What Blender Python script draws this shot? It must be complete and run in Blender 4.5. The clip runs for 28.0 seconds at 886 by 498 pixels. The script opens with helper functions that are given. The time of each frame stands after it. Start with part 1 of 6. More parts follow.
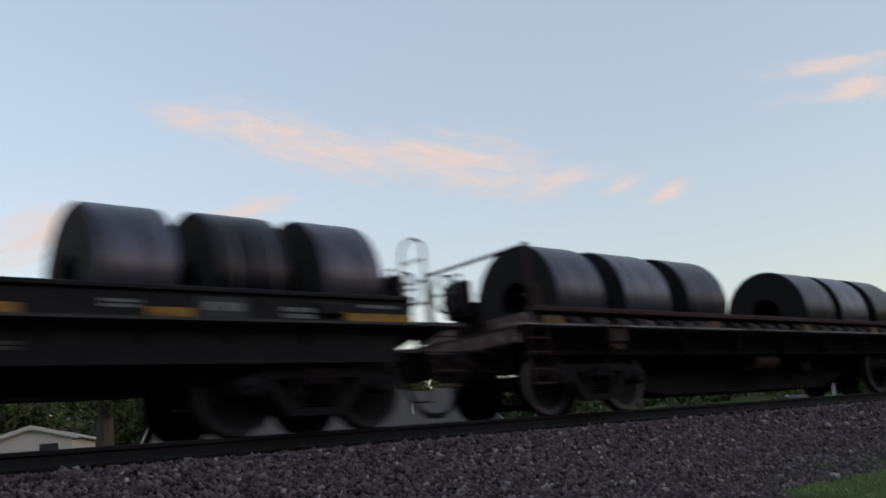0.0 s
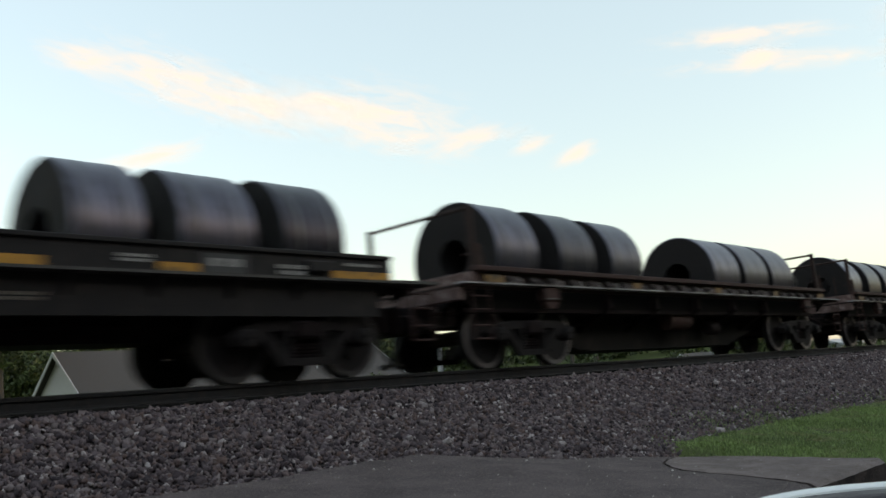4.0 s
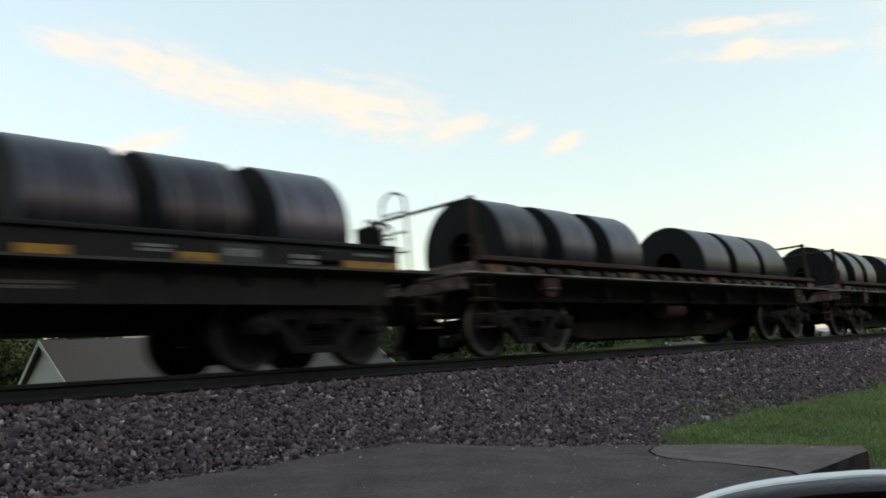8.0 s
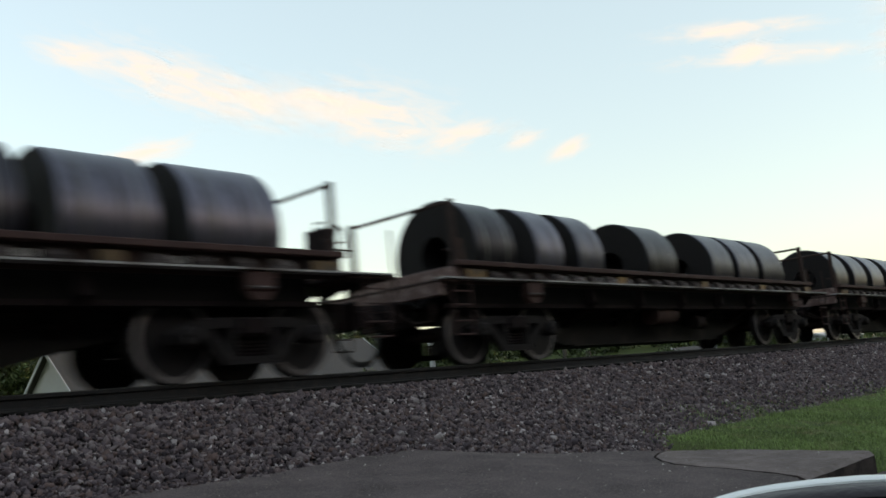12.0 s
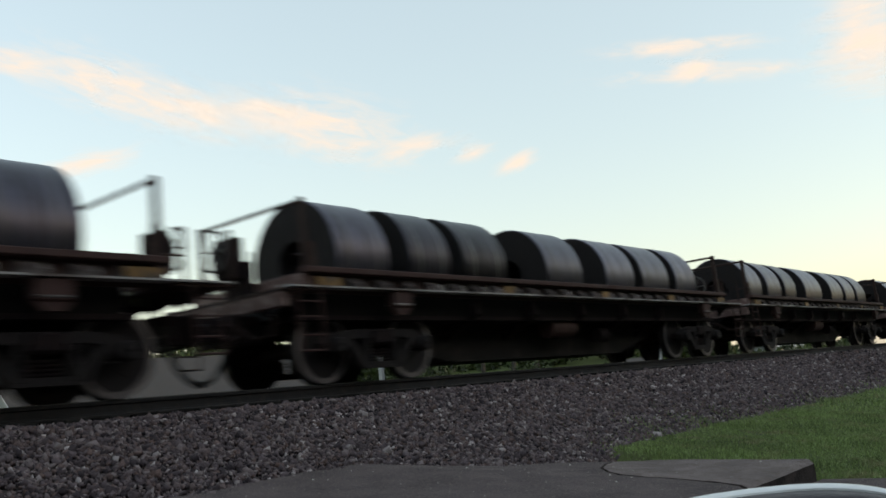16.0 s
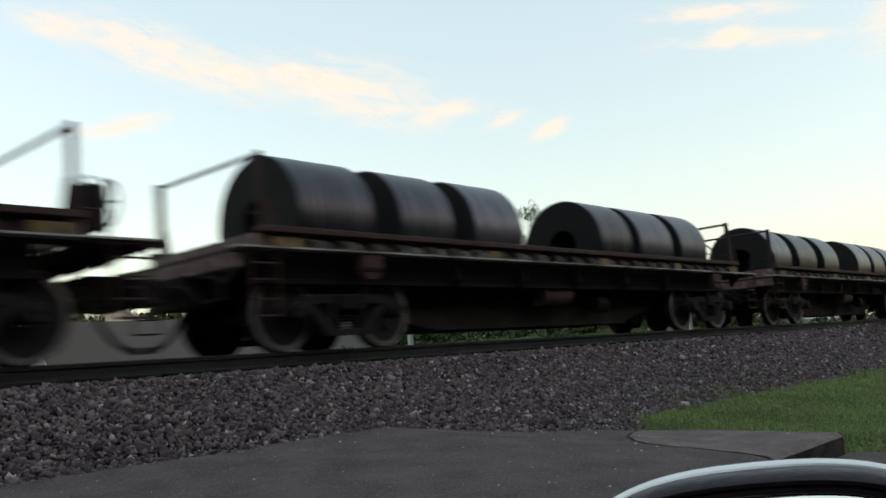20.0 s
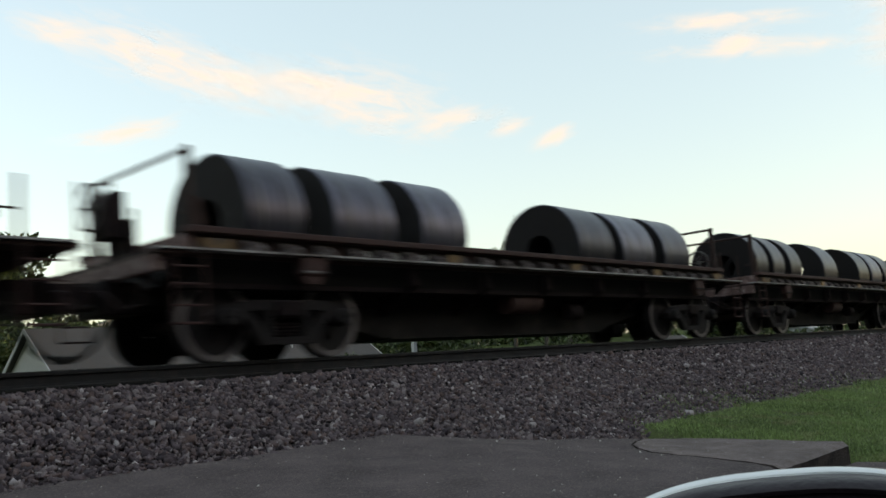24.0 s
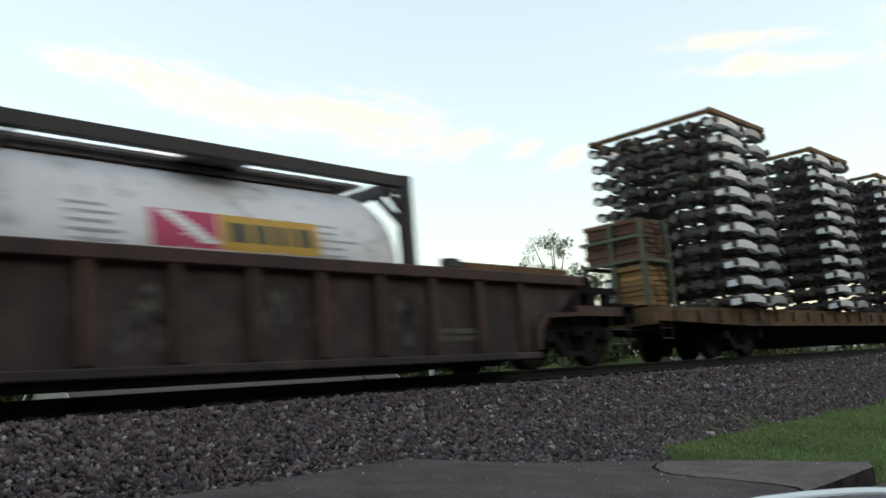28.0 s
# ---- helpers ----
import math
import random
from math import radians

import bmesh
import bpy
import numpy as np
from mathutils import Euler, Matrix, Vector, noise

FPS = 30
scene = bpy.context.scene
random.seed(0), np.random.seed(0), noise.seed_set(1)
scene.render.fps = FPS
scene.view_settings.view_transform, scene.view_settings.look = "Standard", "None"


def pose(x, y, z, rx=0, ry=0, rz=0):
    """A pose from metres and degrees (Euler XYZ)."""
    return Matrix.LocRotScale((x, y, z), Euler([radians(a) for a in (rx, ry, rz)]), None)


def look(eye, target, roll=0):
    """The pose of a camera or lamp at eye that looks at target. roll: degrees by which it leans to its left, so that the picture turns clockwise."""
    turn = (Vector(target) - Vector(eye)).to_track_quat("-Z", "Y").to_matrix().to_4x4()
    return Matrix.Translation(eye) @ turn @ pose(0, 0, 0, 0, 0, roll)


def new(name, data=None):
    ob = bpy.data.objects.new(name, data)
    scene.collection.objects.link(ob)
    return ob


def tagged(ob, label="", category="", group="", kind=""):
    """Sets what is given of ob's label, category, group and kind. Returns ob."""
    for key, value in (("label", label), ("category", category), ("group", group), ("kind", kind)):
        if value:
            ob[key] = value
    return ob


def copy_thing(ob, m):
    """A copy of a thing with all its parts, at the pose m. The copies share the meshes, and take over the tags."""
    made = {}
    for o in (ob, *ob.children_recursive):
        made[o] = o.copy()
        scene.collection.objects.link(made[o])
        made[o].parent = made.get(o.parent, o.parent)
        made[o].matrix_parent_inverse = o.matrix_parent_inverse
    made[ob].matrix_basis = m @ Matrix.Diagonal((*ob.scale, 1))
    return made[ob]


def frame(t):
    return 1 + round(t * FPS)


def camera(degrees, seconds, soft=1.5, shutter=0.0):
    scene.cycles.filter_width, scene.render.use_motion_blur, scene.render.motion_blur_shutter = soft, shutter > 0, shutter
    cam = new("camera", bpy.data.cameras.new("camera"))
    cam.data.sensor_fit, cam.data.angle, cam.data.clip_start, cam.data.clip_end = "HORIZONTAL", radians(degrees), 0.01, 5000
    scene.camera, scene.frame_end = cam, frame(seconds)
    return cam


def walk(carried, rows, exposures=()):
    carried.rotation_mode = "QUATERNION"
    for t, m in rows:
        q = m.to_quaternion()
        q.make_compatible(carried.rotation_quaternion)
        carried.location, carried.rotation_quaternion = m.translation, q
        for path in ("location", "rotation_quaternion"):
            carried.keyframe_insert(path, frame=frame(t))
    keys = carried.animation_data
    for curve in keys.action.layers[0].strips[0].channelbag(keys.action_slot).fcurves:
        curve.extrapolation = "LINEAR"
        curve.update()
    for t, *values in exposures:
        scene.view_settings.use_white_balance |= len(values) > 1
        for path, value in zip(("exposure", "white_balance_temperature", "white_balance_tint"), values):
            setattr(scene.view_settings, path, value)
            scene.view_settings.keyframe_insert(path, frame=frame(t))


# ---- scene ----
EYE = (0.0, 0.0, 1.19)
cam = camera(53.8, 28.0, soft=1.6, shutter=0.38)
# how far the camera slides to its right, by time
SLIDE = ((0.0, -0.03), (1.0, -0.037), (1.5, -0.012), (2.0, -0.007), (3.0, -0.028), (4.5, -0.027), (7.0, -0.024), (8.0, -0.013), (9.0, -0.006), (10.0, -0.008), (11.0, -0.019), (12.0, -0.009),
         (15.5, -0.002), (17.0, 0.003), (18.0, 0.013), (19.0, 0.022), (20.0, 0.022), (23.0, 0.012), (25.0, 0.005), (28.0, 0.002))


def stand(t, tilt, roll, turn):
    """The camera's pose: it turns a little against its slide, as one does who follows the train."""
    d = float(np.interp(t, [k for k, _ in SLIDE], [v for _, v in SLIDE]))
    turn += math.degrees(d / 20)
    return t, pose(EYE[0] + d * math.cos(radians(turn)), EYE[1] + d * math.sin(radians(turn)), EYE[2], tilt, roll, turn)


PATH = [
    stand(0.0, 102.74, 5.17, -40.00),
    stand(0.5, 100.43, 5.83, -42.55),
    stand(1.0, 98.70, 6.03, -45.82),
    stand(1.5, 98.19, 6.05, -46.55),
    stand(2.0, 98.46, 6.00, -46.27),
    stand(2.5, 99.31, 5.98, -46.05),
    stand(3.0, 99.55, 5.37, -46.24),
    stand(3.5, 99.13, 5.10, -45.90),
    stand(4.0, 99.33, 4.88, -46.23),
    stand(4.5, 100.40, 4.37, -46.15),
    stand(6.5, 99.32, 4.06, -45.58),
    stand(7.0, 98.89, 4.38, -45.87),
    stand(7.5, 98.62, 4.64, -46.42),
    stand(8.0, 98.52, 4.86, -47.05),
    stand(8.5, 98.58, 6.09, -47.46),
    stand(9.0, 98.51, 5.43, -48.01),
    stand(9.5, 98.43, 5.60, -48.18),
    stand(10.0, 98.44, 5.11, -47.89),
    stand(10.5, 98.65, 5.21, -47.29),
    stand(11.0, 98.88, 5.20, -46.84),
    stand(11.5, 98.97, 5.35, -46.71),
    stand(12.0, 98.99, 5.22, -46.73),
    stand(12.5, 98.88, 5.06, -46.80),
    stand(14.5, 98.84, 5.41, -47.65),
    stand(15.0, 99.45, 5.97, -49.67),
    stand(15.5, 99.63, 6.04, -50.22),
    stand(16.0, 99.50, 5.67, -50.03),
    stand(16.5, 98.95, 4.85, -49.12),
    stand(17.0, 97.62, 3.89, -48.35),
    stand(17.5, 97.23, 3.58, -48.15),
    stand(18.0, 97.23, 4.12, -48.12),
    stand(18.5, 97.32, 4.51, -48.07),
    stand(19.0, 97.46, 4.35, -48.09),
    stand(19.5, 97.46, 4.56, -48.18),
    stand(20.0, 97.46, 4.60, -48.19),
    stand(20.5, 97.50, 4.70, -48.11),
    stand(22.5, 97.70, 4.52, -48.13),
    stand(23.0, 97.75, 4.55, -48.17),
    stand(23.5, 97.83, 4.62, -48.09),
    stand(24.0, 97.95, 4.35, -47.95),
    stand(24.5, 98.20, 4.06, -47.57),
    stand(25.0, 98.45, 4.05, -47.06),
    stand(25.5, 98.55, 3.96, -46.62),
    stand(26.0, 98.63, 4.05, -46.51),
    stand(26.5, 98.71, 4.24, -46.46),
    stand(27.0, 98.86, 4.49, -46.56),
    stand(27.5, 99.15, 4.93, -46.68),
    stand(28.0, 99.53, 4.89, -46.79),
]

walk(cam, PATH, exposures=[(0.0, 1.2, 7000, 30), (0.5, 1.36, 7200, 26), (1.0, 1.64, 7400, 22), (2.0, 1.7, 7600, 20.5), (5.0, 1.74, 7600, 20.5), (8.0, 1.72, 7600, 20.5), (14.0, 1.7, 7600, 20.5), (15.0, 1.6, 7600, 21), (16.0, 1.6, 7600, 21), (17.0, 1.72, 7600, 20.5), (24.0, 1.68, 7600, 20.5), (26.0, 1.7, 7600, 20.5), (27.0, 1.53, 7600, 22.5), (28.0, 1.87, 7600, 20.5)])

# ---- world and light ----
world = bpy.data.worlds.new("dusk_sky")
scene.world = world
world.use_nodes = True
wn = world.node_tree
wn.nodes.clear()
sky = wn.nodes.new("ShaderNodeTexSky")
sky.sky_type = "NISHITA"
sky.sun_disc = False
sky.sun_elevation = radians(8.5)
sky.sun_rotation = radians(152.0)
sky.altitude = 200
sky.air_density = 1.3
sky.dust_density = 1.4
sky.ozone_density = 1.7
bg = wn.nodes.new("ShaderNodeBackground")
bg.inputs["Strength"].default_value = 0.15
wo = wn.nodes.new("ShaderNodeOutputWorld")
haze = wn.nodes.new("ShaderNodeMix")        # thin even haze over the clear sky
haze.data_type = "RGBA"
haze.inputs["Factor"].default_value = 0.52
haze.inputs["B"].default_value = (1.32, 1.88, 2.08, 1)
wn.links.new(sky.outputs[0], haze.inputs["A"])
wn.links.new(haze.outputs["Result"], bg.inputs["Color"])
wn.links.new(bg.outputs[0], wo.inputs["Surface"])

sun_data = bpy.data.lights.new("sun", "SUN")
sun_data.energy = 0.04
sun_data.angle = radians(12)
sun_data.color = (1.0, 0.86, 0.7)
sun = new("sun", sun_data)
sun.matrix_world = look((0, 0, 60), (0 - math.sin(radians(152)) * 60, -math.cos(radians(152)) * 60, 60 - 60 * math.tan(radians(8.5))))

# ---- materials ----
def material(name, base, rough=0.7, metal=0.0, vary=0.25, scale=4.0, fine=40.0, bump=0.15, second=None, amount=0.5, spots=6.0, per_object=0.0, island=0.0, spec=0.5, coords="Object", stretch=(1, 1, 1)):
    """A surface with broad and fine variation, stains of a second colour and fine relief."""
    m = bpy.data.materials.new(name)
    m.use_nodes = True
    nt = m.node_tree
    N, L = nt.nodes, nt.links
    b = N["Principled BSDF"]
    tc = N.new("ShaderNodeTexCoord")
    mp = N.new("ShaderNodeMapping")
    mp.inputs["Scale"].default_value = stretch
    L.new(tc.outputs[coords], mp.inputs[0])
    n1 = N.new("ShaderNodeTexNoise")
    n1.inputs["Scale"].default_value = scale
    n1.inputs["Detail"].default_value = 5
    n2 = N.new("ShaderNodeTexNoise")
    n2.inputs["Scale"].default_value = fine
    n2.inputs["Detail"].default_value = 4
    for n in (n1, n2):
        L.new(mp.outputs[0], n.inputs["Vector"])
    mix = N.new("ShaderNodeMath")
    mix.operation = "MULTIPLY_ADD"
    mix.inputs[1].default_value = 0.6
    L.new(n1.outputs[0], mix.inputs[0])
    sc = N.new("ShaderNodeMath")
    sc.operation = "MULTIPLY"
    sc.inputs[1].default_value = 0.4
    L.new(n2.outputs[0], sc.inputs[0])
    L.new(sc.outputs[0], mix.inputs[2])
    val = mix.outputs[0]
    if per_object or island:
        src = N.new("ShaderNodeObjectInfo").outputs["Random"] if per_object else N.new("ShaderNodeNewGeometry").outputs["Random Per Island"]
        k = per_object or island
        ad = N.new("ShaderNodeMath")
        ad.operation = "MULTIPLY_ADD"
        ad.inputs[1].default_value = k
        L.new(src, ad.inputs[0])
        su = N.new("ShaderNodeMath")
        su.operation = "SUBTRACT"
        su.inputs[1].default_value = k / 2
        L.new(val, su.inputs[0])
        L.new(su.outputs[0], ad.inputs[2])
        val = ad.outputs[0]
    mr = N.new("ShaderNodeMapRange")
    mr.inputs["From Min"].default_value = 0.25
    mr.inputs["From Max"].default_value = 0.75
    mr.inputs["To Min"].default_value = 1 - vary
    mr.inputs["To Max"].default_value = 1 + vary
    mr.clamp = False
    L.new(val, mr.inputs["Value"])
    col = N.new("ShaderNodeMix")
    col.data_type = "RGBA"
    col.blend_type = "MULTIPLY"
    col.inputs["Factor"].default_value = 1
    col.inputs["A"].default_value = (*base, 1)
    L.new(mr.outputs[0], col.inputs["B"])
    out = col.outputs["Result"]
    if second:
        n3 = N.new("ShaderNodeTexNoise")
        n3.inputs["Scale"].default_value = spots
        n3.inputs["Detail"].default_value = 7
        n3.inputs["Roughness"].default_value = 0.65
        L.new(mp.outputs[0], n3.inputs["Vector"])
        r3 = N.new("ShaderNodeMapRange")
        r3.inputs["From Min"].default_value = 0.62 - 0.3 * amount
        r3.inputs["From Max"].default_value = 0.72 - 0.2 * amount
        L.new(n3.outputs[0], r3.inputs["Value"])
        c2 = N.new("ShaderNodeMix")
        c2.data_type = "RGBA"
        c2.inputs["B"].default_value = (*second, 1)
        L.new(out, c2.inputs["A"])
        L.new(r3.outputs[0], c2.inputs["Factor"])
        out = c2.outputs["Result"]
    L.new(out, b.inputs["Base Color"])
    rr = N.new("ShaderNodeMapRange")
    rr.inputs["To Min"].default_value = max(0.05, rough - 0.14)
    rr.inputs["To Max"].default_value = min(1.0, rough + 0.14)
    L.new(n1.outputs[0], rr.inputs["Value"])
    L.new(rr.outputs[0], b.inputs["Roughness"])
    b.inputs["Metallic"].default_value = metal
    b.inputs["Specular IOR Level"].default_value = spec
    if bump:
        bp = N.new("ShaderNodeBump")
        bp.inputs["Strength"].default_value = bump
        bp.inputs["Distance"].default_value = 0.02
        L.new(n2.outputs[0], bp.inputs["Height"])
        L.new(bp.outputs[0], b.inputs["Normal"])
    return m


RUST_PAINT = material("weathered_brown_paint", (0.025, 0.0128, 0.011), 0.7, second=(0.042, 0.02, 0.0155), amount=0.45, spots=3, per_object=0.25, spec=0.2)
RUST_PALE = material("scuffed_brown_paint", (0.1, 0.052, 0.046), 0.75, second=(0.24, 0.165, 0.15), amount=0.45, spots=5)
DARK_PAINT = material("faded_black_paint", (0.0115, 0.0098, 0.0105), 0.65, second=(0.019, 0.0155, 0.015), amount=0.4, spots=3, spec=0.25)
GRIME = material("greasy_dark_steel", (0.0135, 0.0088, 0.0095), 0.85, second=(0.021, 0.013, 0.012), amount=0.4, spots=8, spec=0.12)
EDGE = material("rubbed_steel_edge", (0.27, 0.25, 0.24), 0.55, second=(0.13, 0.1, 0.085), amount=0.45, spots=5)
CAST = material("dusty_cast_steel", (0.013, 0.0095, 0.0098), 0.85, second=(0.018, 0.015, 0.013), amount=0.4, spots=7, spec=0.25)
FLANGE_EDGE = material("bare_flange_edge", (0.3, 0.285, 0.28), 0.6, vary=0.5, scale=0.6, second=(0.08, 0.06, 0.055), amount=0.5, spots=1.2)
EDGE_DARK = material("rubbed_black_edge", (0.05, 0.047, 0.045), 0.6, second=(0.025, 0.022, 0.02), amount=0.6, spots=5)
RUST_TOP = material("brown_rail_paint", (0.044, 0.0195, 0.0172), 0.75, second=(0.062, 0.03, 0.026), amount=0.45, spots=3, per_object=0.25, spec=0.3)
SILL_GREY = material("dusty_sill_paint", (0.016, 0.014, 0.013), 0.85, vary=0.3, second=(0.028, 0.024, 0.021), amount=0.4, spots=1.5, spec=0.15)
WHEEL = material("worn_wheel_steel", (0.0125, 0.0095, 0.0098), 0.7, spec=0.2, metal=0.0, vary=0.3, scale=6)
TREAD = material("polished_wheel_rim", (0.135, 0.118, 0.12), 0.45, metal=0.4, vary=0.4, scale=3)
DULL_YELLOW = material("dirty_yellow_strip", (0.15, 0.073, 0.012), 0.6, vary=0.3, second=(0.035, 0.022, 0.016), amount=0.55, spots=4, per_object=0.8)
POCKET = material("chalky_pocket_paint", (0.085, 0.074, 0.073), 0.85, vary=0.8, scale=2.5, second=(0.035, 0.022, 0.02), amount=0.5, spots=3.5, per_object=1.0)
DULL_RIM = material("dull_wheel_rim", (0.035, 0.031, 0.031), 0.6, metal=0.3, vary=0.4, scale=3)
YELLOW = material("reflective_yellow_strip", (0.42, 0.19, 0.015), 0.5, vary=0.15, second=(0.1, 0.055, 0.02), amount=0.3, spots=9)
WHITE = material("chalky_white_paint", (0.28, 0.27, 0.26), 0.8, second=(0.1, 0.09, 0.08), amount=0.4, spots=9)
RUBBER = material("black_rubber_hose", (0.02, 0.02, 0.02), 0.6)
STRAP = material("steel_strap", (0.12, 0.12, 0.12), 0.4, metal=0.8)
def tinted_pieces(m, *stops):
    """Gives each loose piece a colour of its own, drawn from the stops."""
    nt = m.node_tree
    rp = nt.nodes.new("ShaderNodeValToRGB")
    rp.color_ramp.interpolation = "LINEAR"
    el = rp.color_ramp.elements
    while len(el) < len(stops):
        el.new(0.5)
    for e, (p, c) in zip(el, stops):
        e.position = p
        e.color = (*c, 1)
    geo = nt.nodes.new("ShaderNodeNewGeometry")
    nt.links.new(geo.outputs["Random Per Island"], rp.inputs[0])
    mul = next(n for n in nt.nodes if n.type == "MIX" and n.blend_type == "MULTIPLY")
    nt.links.new(rp.outputs[0], mul.inputs["A"])
    return m


STONE = tinted_pieces(material("crushed_stone", (0.2, 0.152, 0.14), 0.9, vary=0.3, scale=9, fine=60, bump=0.4, spec=0.2),
                      (0.0, (0.034, 0.025, 0.029)), (0.28, (0.094, 0.069, 0.073)), (0.5, (0.127, 0.095, 0.1)), (0.64, (0.128, 0.08, 0.07)), (0.78, (0.162, 0.121, 0.122)), (0.94, (0.2, 0.158, 0.156)), (1.0, (0.42, 0.36, 0.35)))
PEBBLE = material("pale_pebbles", (0.4, 0.36, 0.33), 0.9, vary=0.3, scale=30, island=0.8, spec=0.2)
STONE_BED = material("packed_ballast", (0.07, 0.058, 0.054), 0.95, vary=0.4, scale=3, fine=50, bump=0.8, spec=0.2)
RAIL = material("rusty_rail_side", (0.01, 0.008, 0.008), 0.85, second=(0.018, 0.013, 0.011), amount=0.4, spots=6)
RAIL_TOP = material("polished_rail_head", (0.45, 0.44, 0.43), 0.25, metal=1.0, vary=0.1)
CRADLE = material("oily_cradle_timber", (0.009, 0.008, 0.0075), 0.95, vary=0.3, spec=0.08)
TIE = material("creosoted_timber", (0.016, 0.013, 0.011), 0.9, spec=0.2, stretch=(8, 1, 8), per_object=0.4)
ASPHALT = material("worn_asphalt", (0.113, 0.087, 0.086), 0.92, vary=0.6, scale=2.2, fine=75, bump=1.0, second=(0.21, 0.165, 0.148), amount=0.3, spots=42, spec=0.15)
CONCRETE = material("stained_concrete", (0.175, 0.136, 0.128), 0.92, vary=0.6, scale=3.4, fine=60, bump=0.9, second=(0.13, 0.1, 0.088), amount=0.4, spots=9, spec=0.2)
# stained kerb, coloured darker than the paving to carry the side's shade
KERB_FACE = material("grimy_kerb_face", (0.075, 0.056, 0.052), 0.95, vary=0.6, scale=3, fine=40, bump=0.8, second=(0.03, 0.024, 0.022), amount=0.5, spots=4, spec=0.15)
SOIL = material("grassy_ground", (0.075, 0.1, 0.026), 0.95, vary=0.4, scale=0.6, fine=14, bump=0.3, second=(0.05, 0.05, 0.026), amount=0.35, spots=0.5, spec=0.15)
GRASS = material("grass_blades", (0.2, 0.27, 0.1), 0.7, vary=0.45, scale=0.9, island=0.5, bump=0, spec=0.2, second=(0.27, 0.25, 0.13), amount=0.3, spots=1.6)
LEAF = material("tree_leaves", (0.045, 0.065, 0.022), 0.6, vary=0.45, scale=0.5, island=0.8, bump=0, spec=0.3)
BARK = material("grey_bark", (0.05, 0.042, 0.036), 0.95, vary=0.35, stretch=(4, 4, 1), bump=0.6)
TANK_WHITE = material("white_tank_cladding", (0.79, 0.755, 0.765), 0.45, vary=0.08, scale=1.2, second=(0.5, 0.47, 0.45), amount=0.3, spots=2.4, bump=0.03)
WALK_GREY = material("grey_walkway_steel", (0.13, 0.12, 0.12), 0.7, vary=0.3, second=(0.07, 0.055, 0.05), amount=0.4)
FRAME_GREY = material("grey_frame_paint", (0.045, 0.039, 0.041), 0.6, second=(0.06, 0.045, 0.038), amount=0.3, spec=0.3)
FRAME_BLUE = material("blue_frame_paint", (0.032, 0.037, 0.1), 0.5, second=(0.1, 0.07, 0.06), amount=0.25)
MARK_RED = material("red_marking", (0.55, 0.05, 0.12), 0.6, vary=0.1)
MARK_PINK = material("faded_pink_marking", (0.68, 0.36, 0.4), 0.6, vary=0.15, second=(0.7, 0.6, 0.6), amount=0.5, spots=4)
MARK_FAINT = material("faint_pale_marking", (0.13, 0.115, 0.1), 0.8, vary=0.3, second=(0.08, 0.06, 0.05), amount=0.5, spots=5)
RUST_BROWN = material("red_brown_box_paint", (0.07, 0.032, 0.022), 0.75, vary=0.3)
MARK_YELLOW = material("ochre_marking", (0.6, 0.33, 0.045), 0.6, vary=0.12)
MARK_DARK = material("dark_marking", (0.1, 0.09, 0.06), 0.7)
MARK_GREY = material("grey_marking", (0.4, 0.41, 0.42), 0.7)
MARK_BLUE = material("blue_marking", (0.05, 0.09, 0.4), 0.6)
WELL_TAN = material("tan_well_paint", (0.17, 0.086, 0.046), 0.7, vary=0.25, second=(0.075, 0.034, 0.022), amount=0.45, spots=2.6, stretch=(1, 1, 0.3), per_object=0.3)
TAN_PANEL = material("sooty_tan_panel", (0.095, 0.055, 0.038), 0.8, vary=0.45, scale=1.4, second=(0.035, 0.02, 0.017), amount=0.5, spots=1.6, stretch=(1, 1, 0.3))
WELL_BROWN = material("rusty_brown_well_paint", (0.085, 0.039, 0.027), 0.75, vary=0.45, scale=1.2, second=(0.028, 0.017, 0.015), amount=0.5, spots=1.8, stretch=(1, 1, 0.35), per_object=0.3)
BROWN_PANEL = material("sooty_brown_panel", (0.036, 0.022, 0.019), 0.8, vary=0.5, scale=1.1, second=(0.085, 0.06, 0.052), amount=0.3, spots=1.1, stretch=(1, 1, 0.6))
ORANGE_RUST = material("orange_rusty_plate", (0.17, 0.075, 0.028), 0.8, vary=0.4, second=(0.06, 0.03, 0.022), amount=0.45, spots=2.5)
DECK_OCHRE = material("rusty_ochre_deck", (0.145, 0.072, 0.026), 0.8, vary=0.4, second=(0.045, 0.026, 0.02), amount=0.5, spots=2.2, stretch=(1, 1, 0.35))
GREEN_STEEL = material("faded_green_steel", (0.075, 0.095, 0.062), 0.7, second=(0.14, 0.09, 0.05), amount=0.35)
TIMBER = material("sawn_timber", (0.3, 0.16, 0.06), 0.85, stretch=(1, 6, 6), per_object=0.5, vary=0.3)
FRAME_STEEL = material("galvanised_truck_frame", (0.8, 0.78, 0.8), 0.5, metal=0.0, vary=0.25, scale=2)
FRAME_MID = material("dull_truck_frame", (0.36, 0.36, 0.38), 0.6, vary=0.3, scale=2)
TIMBER_DARK = material("reddish_timber", (0.1, 0.045, 0.028), 0.85, stretch=(1, 6, 6), per_object=0.6, vary=0.35)
FRAME_DARK = material("black_chassis_steel", (0.016, 0.014, 0.014), 0.55, second=(0.12, 0.07, 0.05), amount=0.3)
ROOF_GREY = material("grey_shingles", (0.057, 0.05, 0.048), 0.9, vary=0.2, stretch=(2, 1, 8), bump=0.5)
SIDING = material("white_siding", (0.4, 0.4, 0.41), 0.7, vary=0.08)
